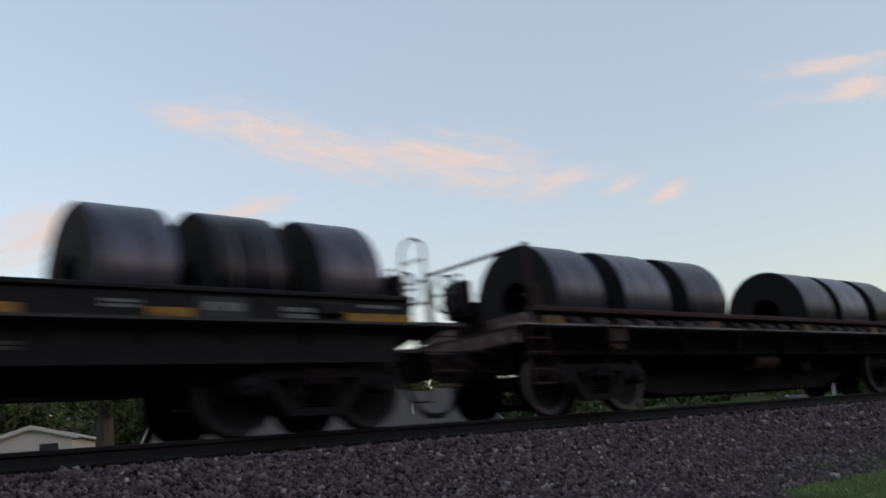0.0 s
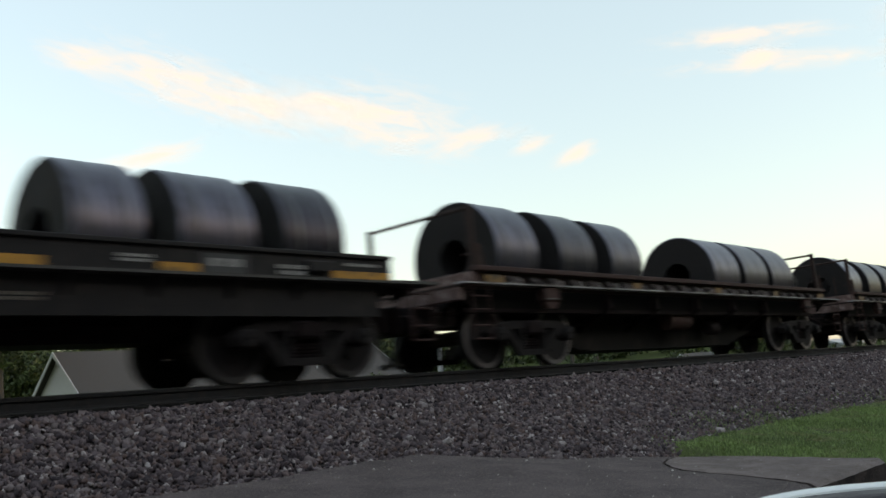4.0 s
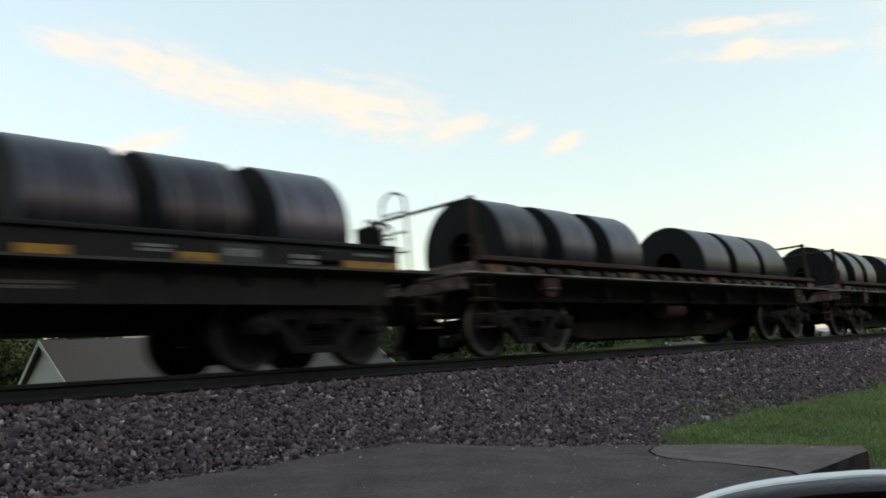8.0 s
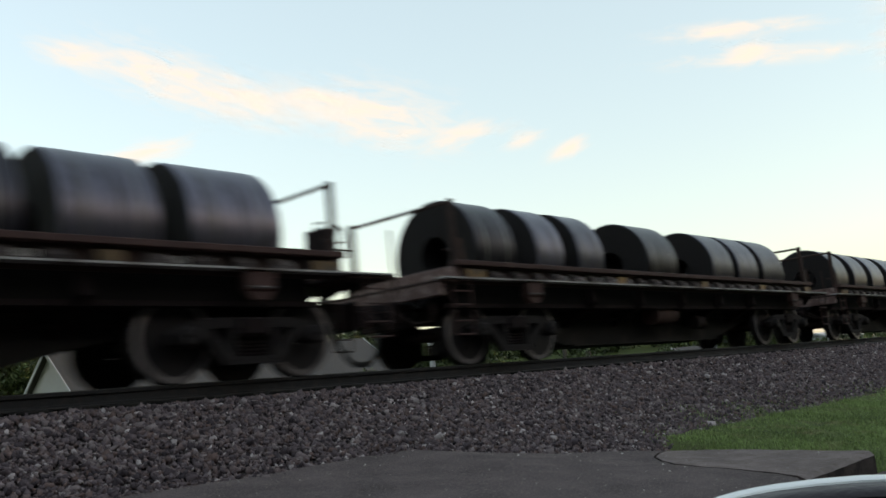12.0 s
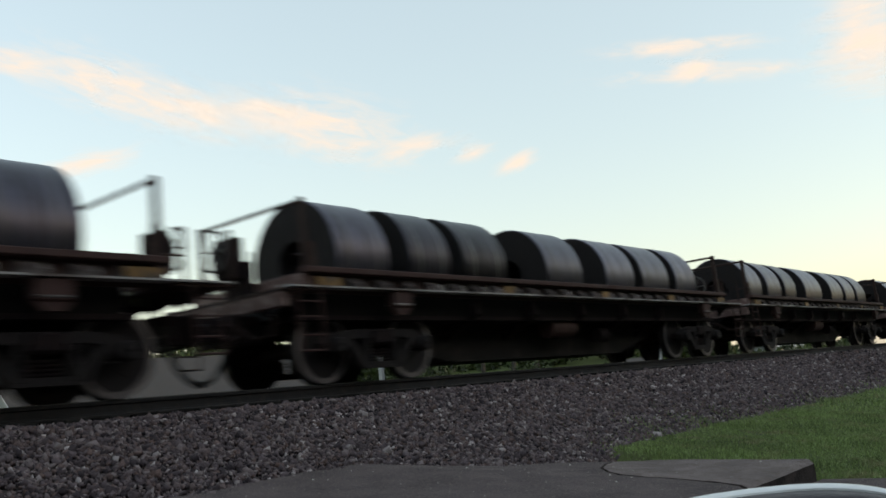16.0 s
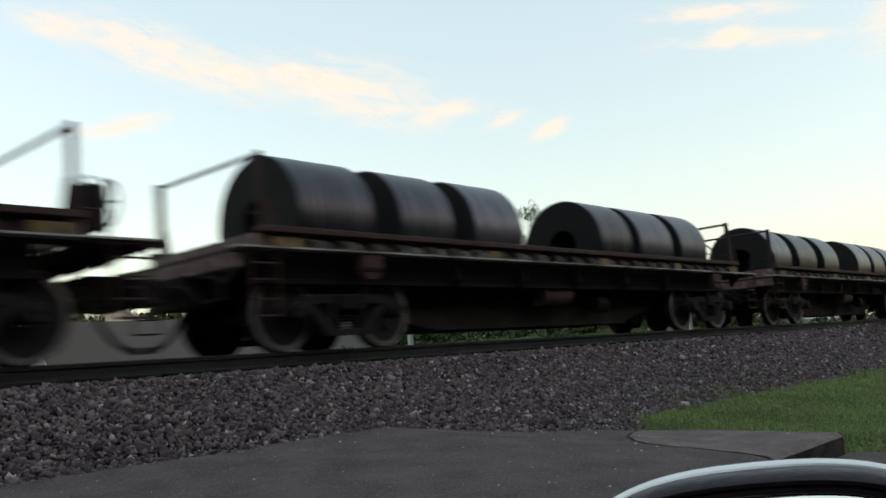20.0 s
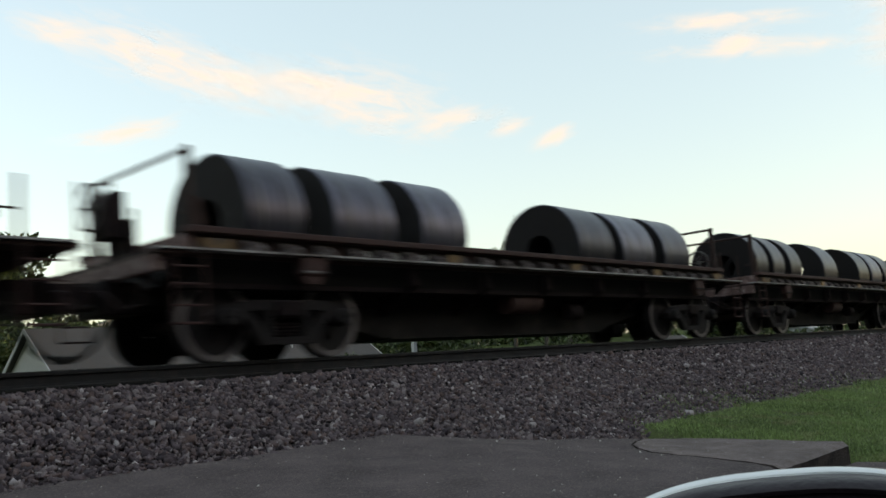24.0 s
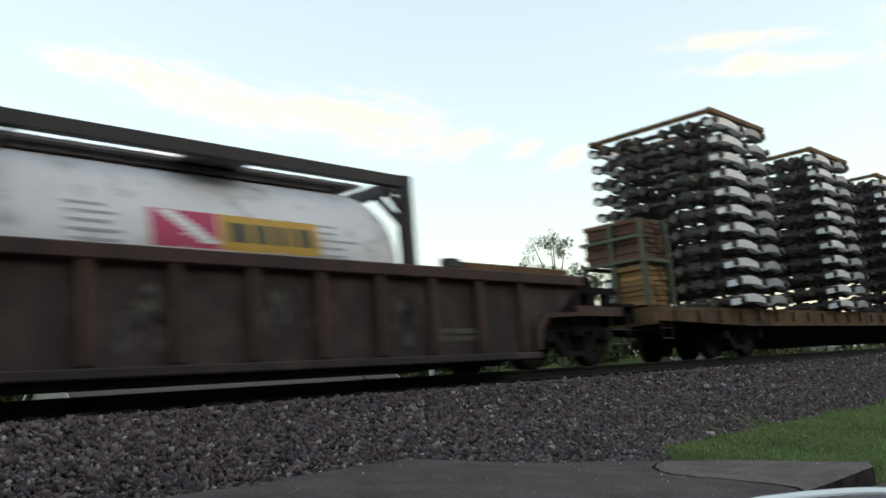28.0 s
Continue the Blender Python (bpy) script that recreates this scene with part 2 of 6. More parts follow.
GLASS_DARK = material("dark_window", (0.02, 0.025, 0.03), 0.15, bump=0)
CAR_SILVER = material("silver_car_paint", (0.8, 0.79, 0.78), 0.16, metal=0.3, vary=0.05, bump=0)
BLACK_TRIM = material("black_plastic_trim", (0.02, 0.013, 0.017), 0.45, vary=0.3, scale=30, spec=0.2)


def coil_material():
    """Bluish hot-rolled steel: wound layers as rings on the faces, soft lengthwise bands round the body."""
    m = material("hot_rolled_steel", (0.063, 0.0615, 0.079), 0.36, metal=0.75, vary=0.9, scale=1.8, fine=30, bump=0.04, second=(0.022, 0.019, 0.02), amount=0.4, spots=2.6, per_object=0.5, stretch=(5.0, 0.5, 0.5))
    return m


def face_material():
    # wound edges, much darker than the body: their shade is in this colour
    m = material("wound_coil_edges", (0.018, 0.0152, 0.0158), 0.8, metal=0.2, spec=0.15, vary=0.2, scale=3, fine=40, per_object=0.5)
    nt = m.node_tree
    tc = next(n for n in nt.nodes if n.type == "TEX_COORD")
    w = nt.nodes.new("ShaderNodeTexWave")
    w.wave_type = "RINGS"
    w.rings_direction = "X"
    w.inputs["Scale"].default_value = 22
    w.inputs["Distortion"].default_value = 1.5
    nt.links.new(tc.outputs["Object"], w.inputs["Vector"])
    bp = next(n for n in nt.nodes if n.type == "BUMP")
    bp.inputs["Strength"].default_value = 0.5
    nt.links.new(w.outputs["Fac"], bp.inputs["Height"])
    return m


COIL, COIL_FACE = coil_material(), face_material()


def mirror_glass():
    m = bpy.data.materials.new("mirror_glass")
    m.use_nodes = True
    b = m.node_tree.nodes["Principled BSDF"]
    b.inputs["Metallic"].default_value = 1
    b.inputs["Roughness"].default_value = 0.03
    b.inputs["Base Color"].default_value = (0.75, 0.78, 0.8, 1)
    return m


MIRROR = mirror_glass()


def cloud_material():
    """Thin sunlit cloud: an oval veil torn by noise."""
    m = bpy.data.materials.new("thin_cloud")
    m.use_nodes = True
    N, L = m.node_tree.nodes, m.node_tree.links
    N.clear()
    tc = N.new("ShaderNodeTexCoord")
    sub = N.new("ShaderNodeVectorMath")
    sub.operation = "MULTIPLY_ADD"
    sub.inputs[1].default_value = (2, 2, 0)
    sub.inputs[2].default_value = (-1, -1, 0)
    L.new(tc.outputs["Generated"], sub.inputs[0])
    ln = N.new("ShaderNodeVectorMath")
    ln.operation = "LENGTH"
    L.new(sub.outputs[0], ln.inputs[0])
    mp = N.new("ShaderNodeMapping")
    mp.inputs["Scale"].default_value = (0.0036, 0.013, 0.004)
    L.new(tc.outputs["Object"], mp.inputs[0])
    off = N.new("ShaderNodeObjectInfo")
    ad = N.new("ShaderNodeVectorMath")
    ad.operation = "ADD"
    L.new(mp.outputs[0], ad.inputs[0])
    m7 = N.new("ShaderNodeMath")
    m7.operation = "MULTIPLY"
    m7.inputs[1].default_value = 30
    L.new(off.outputs["Random"], m7.inputs[0])
    L.new(m7.outputs[0], ad.inputs[1])
    no = N.new("ShaderNodeTexNoise")
    no.inputs["Scale"].default_value = 1.6
    no.inputs["Detail"].default_value = 7
    no.inputs["Roughness"].default_value = 0.62
    no.inputs["Distortion"].default_value = 0.4
    L.new(ad.outputs[0], no.inputs["Vector"])
    fall = N.new("ShaderNodeMapRange")
    fall.interpolation_type = "SMOOTHSTEP"
    fall.inputs["From Min"].default_value = 1.0
    fall.inputs["From Max"].default_value = 0.05
    L.new(ln.outputs["Value"], fall.inputs["Value"])
    a = N.new("ShaderNodeMath")
    a.operation = "MULTIPLY_ADD"
    a.inputs[1].default_value = 0.9
    L.new(fall.outputs[0], a.inputs[0])
    nn = N.new("ShaderNodeMapRange")
    nn.inputs["From Min"].default_value = 0.3
    nn.inputs["From Max"].default_value = 0.7
    nn.inputs["To Min"].default_value = -0.75
    nn.inputs["To Max"].default_value = 0.55
    L.new(no.outputs[0], nn.inputs["Value"])
    L.new(nn.outputs[0], a.inputs[2])
    edge = N.new("ShaderNodeMath")
    edge.operation = "MULTIPLY"
    edge.use_clamp = True
    L.new(a.outputs[0], edge.inputs[0])
    soft = N.new("ShaderNodeMath")
    soft.operation = "MULTIPLY"
    soft.inputs[1].default_value = 0.8
    L.new(fall.outputs[0], soft.inputs[0])
    L.new(soft.outputs[0], edge.inputs[1])
    em = N.new("ShaderNodeEmission")
    em.inputs["Color"].default_value = (0.97, 0.93, 0.83, 1)
    em.inputs["Strength"].default_value = 0.32
    tr = N.new("ShaderNodeBsdfTransparent")
    mx = N.new("ShaderNodeMixShader")
    L.new(edge.outputs[0], mx.inputs[0])
    L.new(tr.outputs[0], mx.inputs[1])
    L.new(em.outputs[0], mx.inputs[2])
    ou = N.new("ShaderNodeOutputMaterial")
    L.new(mx.outputs[0], ou.inputs["Surface"])
    return m


# ---- mesh helpers ----
def box(bm, x0, x1, y0, y1, z0, z1, bevel=0.0):
    ret = bmesh.ops.create_cube(bm, size=1)
    vs = ret["verts"]
    for v in vs:
        v.co = Vector(((x0 + x1) / 2 + v.co.x * (x1 - x0), (y0 + y1) / 2 + v.co.y * (y1 - y0), (z0 + z1) / 2 + v.co.z * (z1 - z0)))
    if bevel:
        es = list({e for v in vs for e in v.link_edges})
        bmesh.ops.bevel(bm, geom=es, offset=bevel, segments=1, affect="EDGES")
    return bm


def rod(bm, a, b, r, n=8, r2=None):
    a, b = Vector(a), Vector(b)
    d = b - a
    m = Matrix.Translation((a + b) / 2) @ d.to_track_quat("Z", "Y").to_matrix().to_4x4()
    bmesh.ops.create_cone(bm, cap_ends=True, segments=n, radius1=r, radius2=r if r2 is None else r2, depth=d.length, matrix=m)
    return bm


def prism(bm, outline, y0, y1, axis="y"):
    """An outline in x and z, drawn out from y0 to y1 (or an outline in y and z drawn out along x)."""
    put = (lambda u, w, d: (u, d, w)) if axis == "y" else (lambda u, w, d: (d, u, w))
    lo = [bm.verts.new(put(u, w, y0)) for u, w in outline]
    hi = [bm.verts.new(put(u, w, y1)) for u, w in outline]
    n = len(outline)
    bm.faces.new(lo)
    bm.faces.new(hi[::-1])
    for i in range(n):
        bm.faces.new((lo[i], lo[(i + 1) % n], hi[(i + 1) % n], hi[i]))
    bmesh.ops.recalc_face_normals(bm, faces=bm.faces[:])
    return bm


def tube(bm, pts, r, n=8, closed=False):
    """A bent tube through the points, in one piece."""
    pts = [Vector(p) for p in pts]
    m = len(pts)
    rings = []
    for i, p in enumerate(pts):
        a = pts[i - 1] if i or closed else p
        b = pts[(i + 1) % m] if i < m - 1 or closed else p
        q = (b - a).to_track_quat("Z", "Y")
        rings.append([bm.verts.new(p + q @ Vector((r * math.cos(math.tau * k / n), r * math.sin(math.tau * k / n), 0))) for k in range(n)])
    for i in range(m if closed else m - 1):
        u, v = rings[i], rings[(i + 1) % m]
        s = min(range(n), key=lambda d: sum((u[k].co - v[(k + d) % n].co).length for k in range(n)))
        for k in range(n):
            bm.faces.new((u[k], u[(k + 1) % n], v[(k + 1 + s) % n], v[(k + s) % n]))
    if not closed:
        bm.faces.new(rings[0][::-1])
        bm.faces.new(rings[-1])
    bmesh.ops.recalc_face_normals(bm, faces=bm.faces[:])
    return bm


def lathe(bm, profile, n=32, axis="x"):
    """A closed profile of (along, radius) turned round the x or y axis."""
    put = (lambda s, r, c, w: (s, r * c, r * w)) if axis == "x" else (lambda s, r, c, w: (r * c, s, r * w))
    rings = []
    for i in range(n):
        a = math.tau * i / n
        rings.append([bm.verts.new(put(s, r, math.cos(a), math.sin(a))) for s, r in profile])
    k = len(profile)
    for i in range(n):
        p, q = rings[i], rings[(i + 1) % n]
        for j in range(k):
            bm.faces.new((p[j], p[(j + 1) % k], q[(j + 1) % k], q[j]))
    bmesh.ops.recalc_face_normals(bm, faces=bm.faces[:])
    return bm


def mesh_of(name, bm, mat, smooth=False):
    me = bpy.data.meshes.new(name)
    bm.to_mesh(me)
    bm.free()
    for m in mat if isinstance(mat, (list, tuple)) else (mat,):
        me.materials.append(m)
    if smooth:
        me.shade_smooth()
        me.set_sharp_from_angle(angle=radians(35))
    return me


def part(name, bm, mat, parent=None, label="", smooth=False):
    ob = new(name, mesh_of(name, bm, mat, smooth))
    if parent:
        ob.parent = parent
    if label:
        ob["label"] = label
    return ob


def again(ob, m):
    """One more object on the same mesh, under the same parent."""
    o = new(ob.name.split(".")[0], ob.data)
    o.parent = ob.parent
    o.matrix_basis = m
    if "label" in ob:
        o["label"] = ob["label"]
    return o


def B():
    return bmesh.new()


def grid_sheet(name, xs, ys, height, mat, skirt=0.0):
    """A sheet over the plan, with height(x, y), and a skirt that gives it thickness."""
    nx, ny = len(xs), len(ys)
    verts = [(x, y, height(x, y)) for y in ys for x in xs]
    faces = [(j * nx + i, j * nx + i + 1, (j + 1) * nx + i + 1, (j + 1) * nx + i) for j in range(ny - 1) for i in range(nx - 1)]
    me = bpy.data.meshes.new(name)
    me.from_pydata(verts, [], faces)
    me.materials.append(mat)
    me.shade_smooth()
    return new(name, me)

# ---- the setting ----
RT, YC = 1.5, 9.86          # height of the rail heads over the street; the track's centre line
random.seed(4)


def lin(v, a, b):
    return min(1.0, max(0.0, (v - a) / (b - a)))


def slab_z(x, y):
    """The lot rises from the kerb towards the track, and falls away at its open end."""
    return 0.19 + 0.4 * lin(y, 3.0, 6.6) * (1 - lin(x, 6.4, 9.7))


def ground_z(x, y):
    k = lin(x, 9.3, 10.2)
    rise = 0.34 * lin(y, 3.2, 6.0)
    near = -0.06 + k * (0.03 + rise)
    far = 4.6 * lin(math.hypot(x, y), 56, 125) * lin(y - 0.1 * x, 6, 18) * lin(y / max(x, 1.0), 0.38, 0.48)
    return near if y < 13 else near + (0.25 - near) * lin(y, 13, 16) + far


def ballast_z(y):
    if y < 8.15:
        return 1.25 - 0.428 * (8.15 - y)
    if y < 11.5:
        return 1.25
    return 1.25 - 0.5 * (y - 11.5)


gx = [-2500, -600, -150, -40, -10, 0, 4, 8, 9.2, 9.5, 9.8, 10.1, 10.4, 11, 12, 14, 17, 22, 30, 45, 70, 120, 300, 900, 2500]
gx = gx[:19] + [60, 90, 120, 150, 200] + gx[-3:]
gy = [-2500, -500, -100, -20, 0, 2, 2.8, 3.2, 3.8, 4.5, 5.2, 6, 7, 10, 13, 14, 15, 16, 20, 30, 45, 60, 75, 90, 105, 120, 135, 150, 200, 500, 2500]
tagged(grid_sheet("ground", gx, gy, ground_z, SOIL), "mown green grass ground with bare earthy patches", "ground", kind="structure")

# street beside the raised lot
tagged(grid_sheet("road", [-40, -10, 0, 5, 9.2, 9.4, 30, 80], [-7, -3, -0.6, -0.5, 2.93], lambda x, y: -0.25 * lin(x, 9.2, 9.4) * lin(y, -0.6, -0.5), ASPHALT), "worn grey asphalt street below a low kerb", "road", kind="structure")


CRACK = ((2.9, 7.36), (3.1, 7.42), (3.37, 7.49), (3.64, 7.53), (3.92, 7.5), (4.2, 7.52), (4.5, 7.78), (4.76, 8.1), (5.0, 8.6), (5.25, 9.15), (5.55, 9.75))


def crack_x(y):
    for (a, u), (b, v) in zip(CRACK, CRACK[1:]):
        if y <= b:
            return u + (v - u) * lin(y, a, b)
    return 99.0


def edge_x(y):
    return 9.25 + 0.16 * (y - 2.91) - (0.25 * (1 - lin(y, 2.9, 3.15)) ** 2)


def lot_piece(name, left, right, y0, y1, mat, n=26, rows=30):
    """A slab between two lines, with sides that go down to the ground."""
    bm = B()
    top = []
    for j in range(rows + 1):
        y = y0 + (y1 - y0) * j / rows
        line = []
        for i in range(n + 1):
            x = left(y) + (right(y) - left(y)) * i / n
            wob = 0.012 * noise.noise((x * 1.3, y * 1.3, 0)) + 0.006 * noise.noise((x * 6, y * 6, 2))
            drop = 0.03 * (1 - lin(y, y0, y0 + 0.08)) if y0 < 3.05 else 0
            line.append(bm.verts.new((x, y, slab_z(x, y) + wob - drop)))
        top.append(line)
    for j in range(rows):
        for i in range(n):
            bm.faces.new((top[j][i], top[j][i + 1], top[j + 1][i + 1], top[j + 1][i]))
    loop = top[0] + [r[-1] for r in top[1:]] + top[-1][-2::-1] + [r[0] for r in top[-2:0:-1]]
    low = [bm.verts.new((v.co.x, v.co.y, -0.3)) for v in loop]
    for k in range(len(loop)):
        # sides and crack walls take the darker colour, shade included
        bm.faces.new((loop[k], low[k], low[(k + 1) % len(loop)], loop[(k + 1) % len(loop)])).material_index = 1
    bmesh.ops.recalc_face_normals(bm, faces=bm.faces[:])
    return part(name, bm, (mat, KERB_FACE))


def jag(y):
    return 0.035 * noise.noise((y * 9, 3.1, 0)) + 0.03 * noise.noise((y * 2.5, 7, 0))


lot = lot_piece("pavement", lambda y: -9.0, lambda y: min(crack_x(y), edge_x(y)) + jag(y) - 0.03, 2.95, 7.3, ASPHALT, 60, 60)
tagged(lot, "worn dark asphalt lot rising gently to the track", "pavement", kind="structure")
corner = lot_piece("pavement_corner", lambda y: crack_x(y) + jag(y) + 0.03, lambda y: edge_x(y) + 0.01, 2.95, 5.42, CONCRETE)
tagged(corner, "cracked corner of pale concrete paving with an exposed kerb face", "pavement", kind="structure")

# embankment under the track
bx = [-60, -20, -5, 0, 5, 10, 15, 20, 30, 45, 70, 110, 180, 400]
by = [4.6, 5.2, 5.7, 6.2, 6.8, 7.4, 8.0, 8.15, 8.6, 9.4, 10.3, 11.2, 11.5, 12.3, 13.2, 14.2]
bed = grid_sheet("ballast_bed", bx, by, lambda x, y: ballast_z(y) - 0.03, STONE_BED)
tagged(bed, "bank of packed grey crushed stone under the track", "ballast", kind="structure")


def scatter_stones(name, x0, x1, count, r0, r1, seed):
    """Loose crushed stones on the near side of the bank, as one mesh."""
    rng = np.random.default_rng(seed)
    base = np.array([(a, b, c) for a in (-0.75, 0.75) for b in (-0.75, 0.75) for c in (-0.6, 0.6)])
    tri = np.array([(0, 1, 3), (0, 3, 2), (4, 6, 7), (4, 7, 5), (0, 4, 5), (0, 5, 1), (2, 3, 7), (2, 7, 6), (0, 2, 6), (0, 6, 4), (1, 5, 7), (1, 7, 3)])
    x = rng.uniform(x0, x1, count)
    y = 5.05 + (9.0 - 5.05) * rng.uniform(0, 1, count)
    keep = rng.uniform(0, 1, count) < np.clip((y - 5.2 - 0.25 * np.sin(x * 1.7) + np.clip((7.5 - x) / 4, -0.35, 0) * -0.6) / 0.75, 0.03, 1)
    x, y = x[keep], y[keep]
    n = len(x)
    z = np.where(y < 8.15, 1.25 - 0.428 * (8.15 - y), 1.25) - 0.012
    r = rng.uniform(r0, r1, n) * (1 + 0.5 * (rng.uniform(0, 1, n) > 0.93))
    shape = base[None] * rng.uniform(0.55, 1.4, (n, 1, 3)) * rng.uniform(0.5, 1.2, (n, 8, 1))
    q = rng.normal(size=(n, 4))
    q /= np.linalg.norm(q, axis=1)[:, None]
    w, a, b, c = q.T
    rot = np.stack([1 - 2 * (b * b + c * c), 2 * (a * b - c * w), 2 * (a * c + b * w), 2 * (a * b + c * w), 1 - 2 * (a * a + c * c), 2 * (b * c - a * w), 2 * (a * c - b * w), 2 * (b * c + a * w), 1 - 2 * (a * a + b * b)], 1).reshape(n, 3, 3)
    co = np.einsum("nij,nkj->nki", rot, shape) * r[:, None, None] + np.stack([x, y, z + r * 0.35], 1)[:, None]
    faces = (tri[None] + 8 * np.arange(n)[:, None, None]).reshape(-1, 3)
    me = bpy.data.meshes.new(name)
    me.vertices.add(n * 8)
    me.vertices.foreach_set("co", co.astype(np.float32).ravel())
    me.loops.add(faces.size)
    me.loops.foreach_set("vertex_index", faces.astype(np.int32).ravel())
    me.polygons.add(len(faces))
    me.polygons.foreach_set("loop_start", np.arange(0, faces.size, 3, dtype=np.int32))
    me.update(calc_edges=True)
    me.materials.append(STONE)
    return tagged(new(name, me), "loose angular grey and brown crushed stones", "gravel", kind="stuff")


scatter_stones("gravel", 1.0, 13.0, 52000, 0.015, 0.036, 1)
scatter_stones("gravel", 13.0, 26.0, 30000, 0.018, 0.04, 2)
scatter_stones("gravel", 26.0, 60.0, 20000, 0.028, 0.055, 3)


def strewn_pebbles():
    """Small pale pebbles and bits of stone lying about on the lot and its corner."""
    rng = random.Random(17)
    bm = B()
    for k in range(420):
        x, y = rng.uniform(1.0, 9.2), 7.0 - 4.0 * rng.random() ** (1.8 if k % 2 else 1.0)
        if x > edge_x(y) - 0.05:
            continue
        r = rng.uniform(0.003, 0.008) * (1.8 if k % 9 == 0 else 1)
        c = Vector((x, y, slab_z(x, y) + r * 0.4))
        p = [bm.verts.new(c + Vector((math.cos(a) * r * rng.uniform(0.7, 1.4), math.sin(a) * r * rng.uniform(0.7, 1.4), rng.uniform(-0.4, 0.1) * r))) for a in (0, 1.3, 2.6, 3.9, 5.2)]
        top = bm.verts.new(c + Vector((0, 0, r * 0.8)))
        for a in range(5):
            bm.faces.new((p[a], p[(a + 1) % 5], top))
    return tagged(part("pebbles", bm, PEBBLE), "scattered small pale pebbles on the worn asphalt", "pebbles", kind="stuff")


strewn_pebbles()


def grass_field(name, count, seed, xr, yr, h0, h1, w):
    """Separate leaning blades on the ground, thinning out where the stones begin."""
    rng = np.random.default_rng(seed)
    x = rng.uniform(xr[0], xr[1], count)
    y = rng.uniform(yr[0], yr[1], count)
    clump = np.sin(x * 2.3 + 1.7 * np.sin(y * 1.9)) * np.sin(y * 3.1 + np.sin(x * 1.3))
    ok = (y < 5.72 + 0.24 * np.sin(x * 1.1) + 0.14 * np.sin(x * 4.3) + 0.08 * np.sin(x * 11.0) + rng.normal(0, 0.32, count) + 0.5 * np.clip(rng.normal(-0.6, 0.8, count), 0, 2)) & (x > 9.28 + 0.16 * (y - 2.91) + 0.25 * np.clip(y - 5.2, 0, 1))
    x, y, clump = x[ok], y[ok], clump[ok]
    n = len(x)
    z = -0.06 + np.clip((x - 9.3) / 0.9, 0, 1) * (0.03 + 0.34 * np.clip((y - 3.2) / 2.8, 0, 1)) - 0.01
    z = np.maximum(z, np.where(y > 5.2, 1.25 - 0.428 * (8.15 - y), -9))
    h = rng.uniform(h0, h1, n) * (1 + 0.35 * clump)
    a = rng.uniform(0, math.tau, n)
    lean = rng.uniform(0.1, 0.7, n)[:, None] * np.stack([np.cos(a + 1.2), np.sin(a + 1.2)], 1) * h[:, None]
    sx, sy = np.cos(a) * w, np.sin(a) * w
    p0 = np.stack([x - sx, y - sy, z], 1)
    p1 = np.stack([x + sx, y + sy, z], 1)
    p2 = np.stack([x + lean[:, 0] * 0.4 + sx * 0.6, y + lean[:, 1] * 0.4 + sy * 0.6, z + h * 0.6], 1)
    p3 = np.stack([x + lean[:, 0] * 0.4 - sx * 0.6, y + lean[:, 1] * 0.4 - sy * 0.6, z + h * 0.6], 1)
    p4 = np.stack([x + lean[:, 0], y + lean[:, 1], z + h], 1)
    co = np.stack([p0, p1, p2, p3, p4], 1)
    k = 5 * np.arange(n)[:, None]
    tri = np.concatenate([k + [0, 1, 2], k + [0, 2, 3], k + [3, 2, 4]], 0)
    me = bpy.data.meshes.new(name)
    me.from_pydata(co.reshape(-1, 3).tolist(), [], tri.tolist())
    me.materials.append(GRASS)
    return tagged(new(name, me), "short green grass beside the gravel bank", "grass", kind="stuff")


grass_field("grass", 84000, 5, (9.2, 17.0), (1.6, 6.9), 0.025, 0.055, 0.006)
grass_field("grass", 22000, 6, (17.0, 34.0), (1.5, 6.4), 0.04, 0.08, 0.011)

# ---- the track ----
track = tagged(new("railway_track"), "single railway track with rusty rails on timber ties", "track", kind="structure")
track.location = (0, YC, RT)


def rail_mesh():
    """A flat-bottomed rail: foot, web and rounded head."""
    half = ((0.075, -0.178), (0.075, -0.168), (0.02, -0.152), (0.01, -0.13), (0.01, -0.055), (0.034, -0.045), (0.036, -0.012), (0.026, -0.002))
    bm = B()
    prism(bm, [(u, w) for u, w in half] + [(-u, w) for u, w in half[::-1]], -60, 300, "x")
    return bm


rail_a = part("rail", rail_mesh(), RAIL, track, "rusty steel rail")
rail_a.location = (0, -0.753, 0)
again(rail_a, pose(0, 0.753, 0))
for sgn in (-1, 1):
    o = part("rail_head", box(B(), -60, 300, sgn * 0.753 - 0.026, sgn * 0.753 + 0.026, -0.004, 0.0), RAIL_TOP, track, "polished running surface of the rail")
tie = part("tie", box(B(), -0.11, 0.11, -1.3, 1.3, -0.36, -0.179, 0.012), TIE, track, "dark creosoted timber tie")
tie.location = (-12.0, 0, 0)
for i in range(1, 150):
    again(tie, pose(-12.0 + i * 0.5 + random.uniform(-0.02, 0.02), random.uniform(-0.03, 0.03), random.uniform(-0.005, 0.004), 0, 0, random.uniform(-1, 1)))

# added plain wall, never seen: closes the street and blocks low sky light
BLOCKER_DARK = material("dark_brick_wall", (0.07, 0.066, 0.066), 0.9, vary=0.3, scale=0.4, fine=6, bump=0.4)
tagged(part("wall_south", box(B(), -70, 110, -13.0, -12.4, -0.1, 11.0), BLOCKER_DARK), "unseen plain dark wall added to block low sky light", "wall", kind="structure")

# ---- the train ----
SPEED = ((0, 15.6), (2, 15.75), (6, 16), (10, 16.25), (12, 16.4), (18, 16.45), (24, 16.3), (28, 16.2))
RIDERS = []                 # thing, place along the track at the start, offset across, height over the rails, turn
WHEEL_R = 0.5


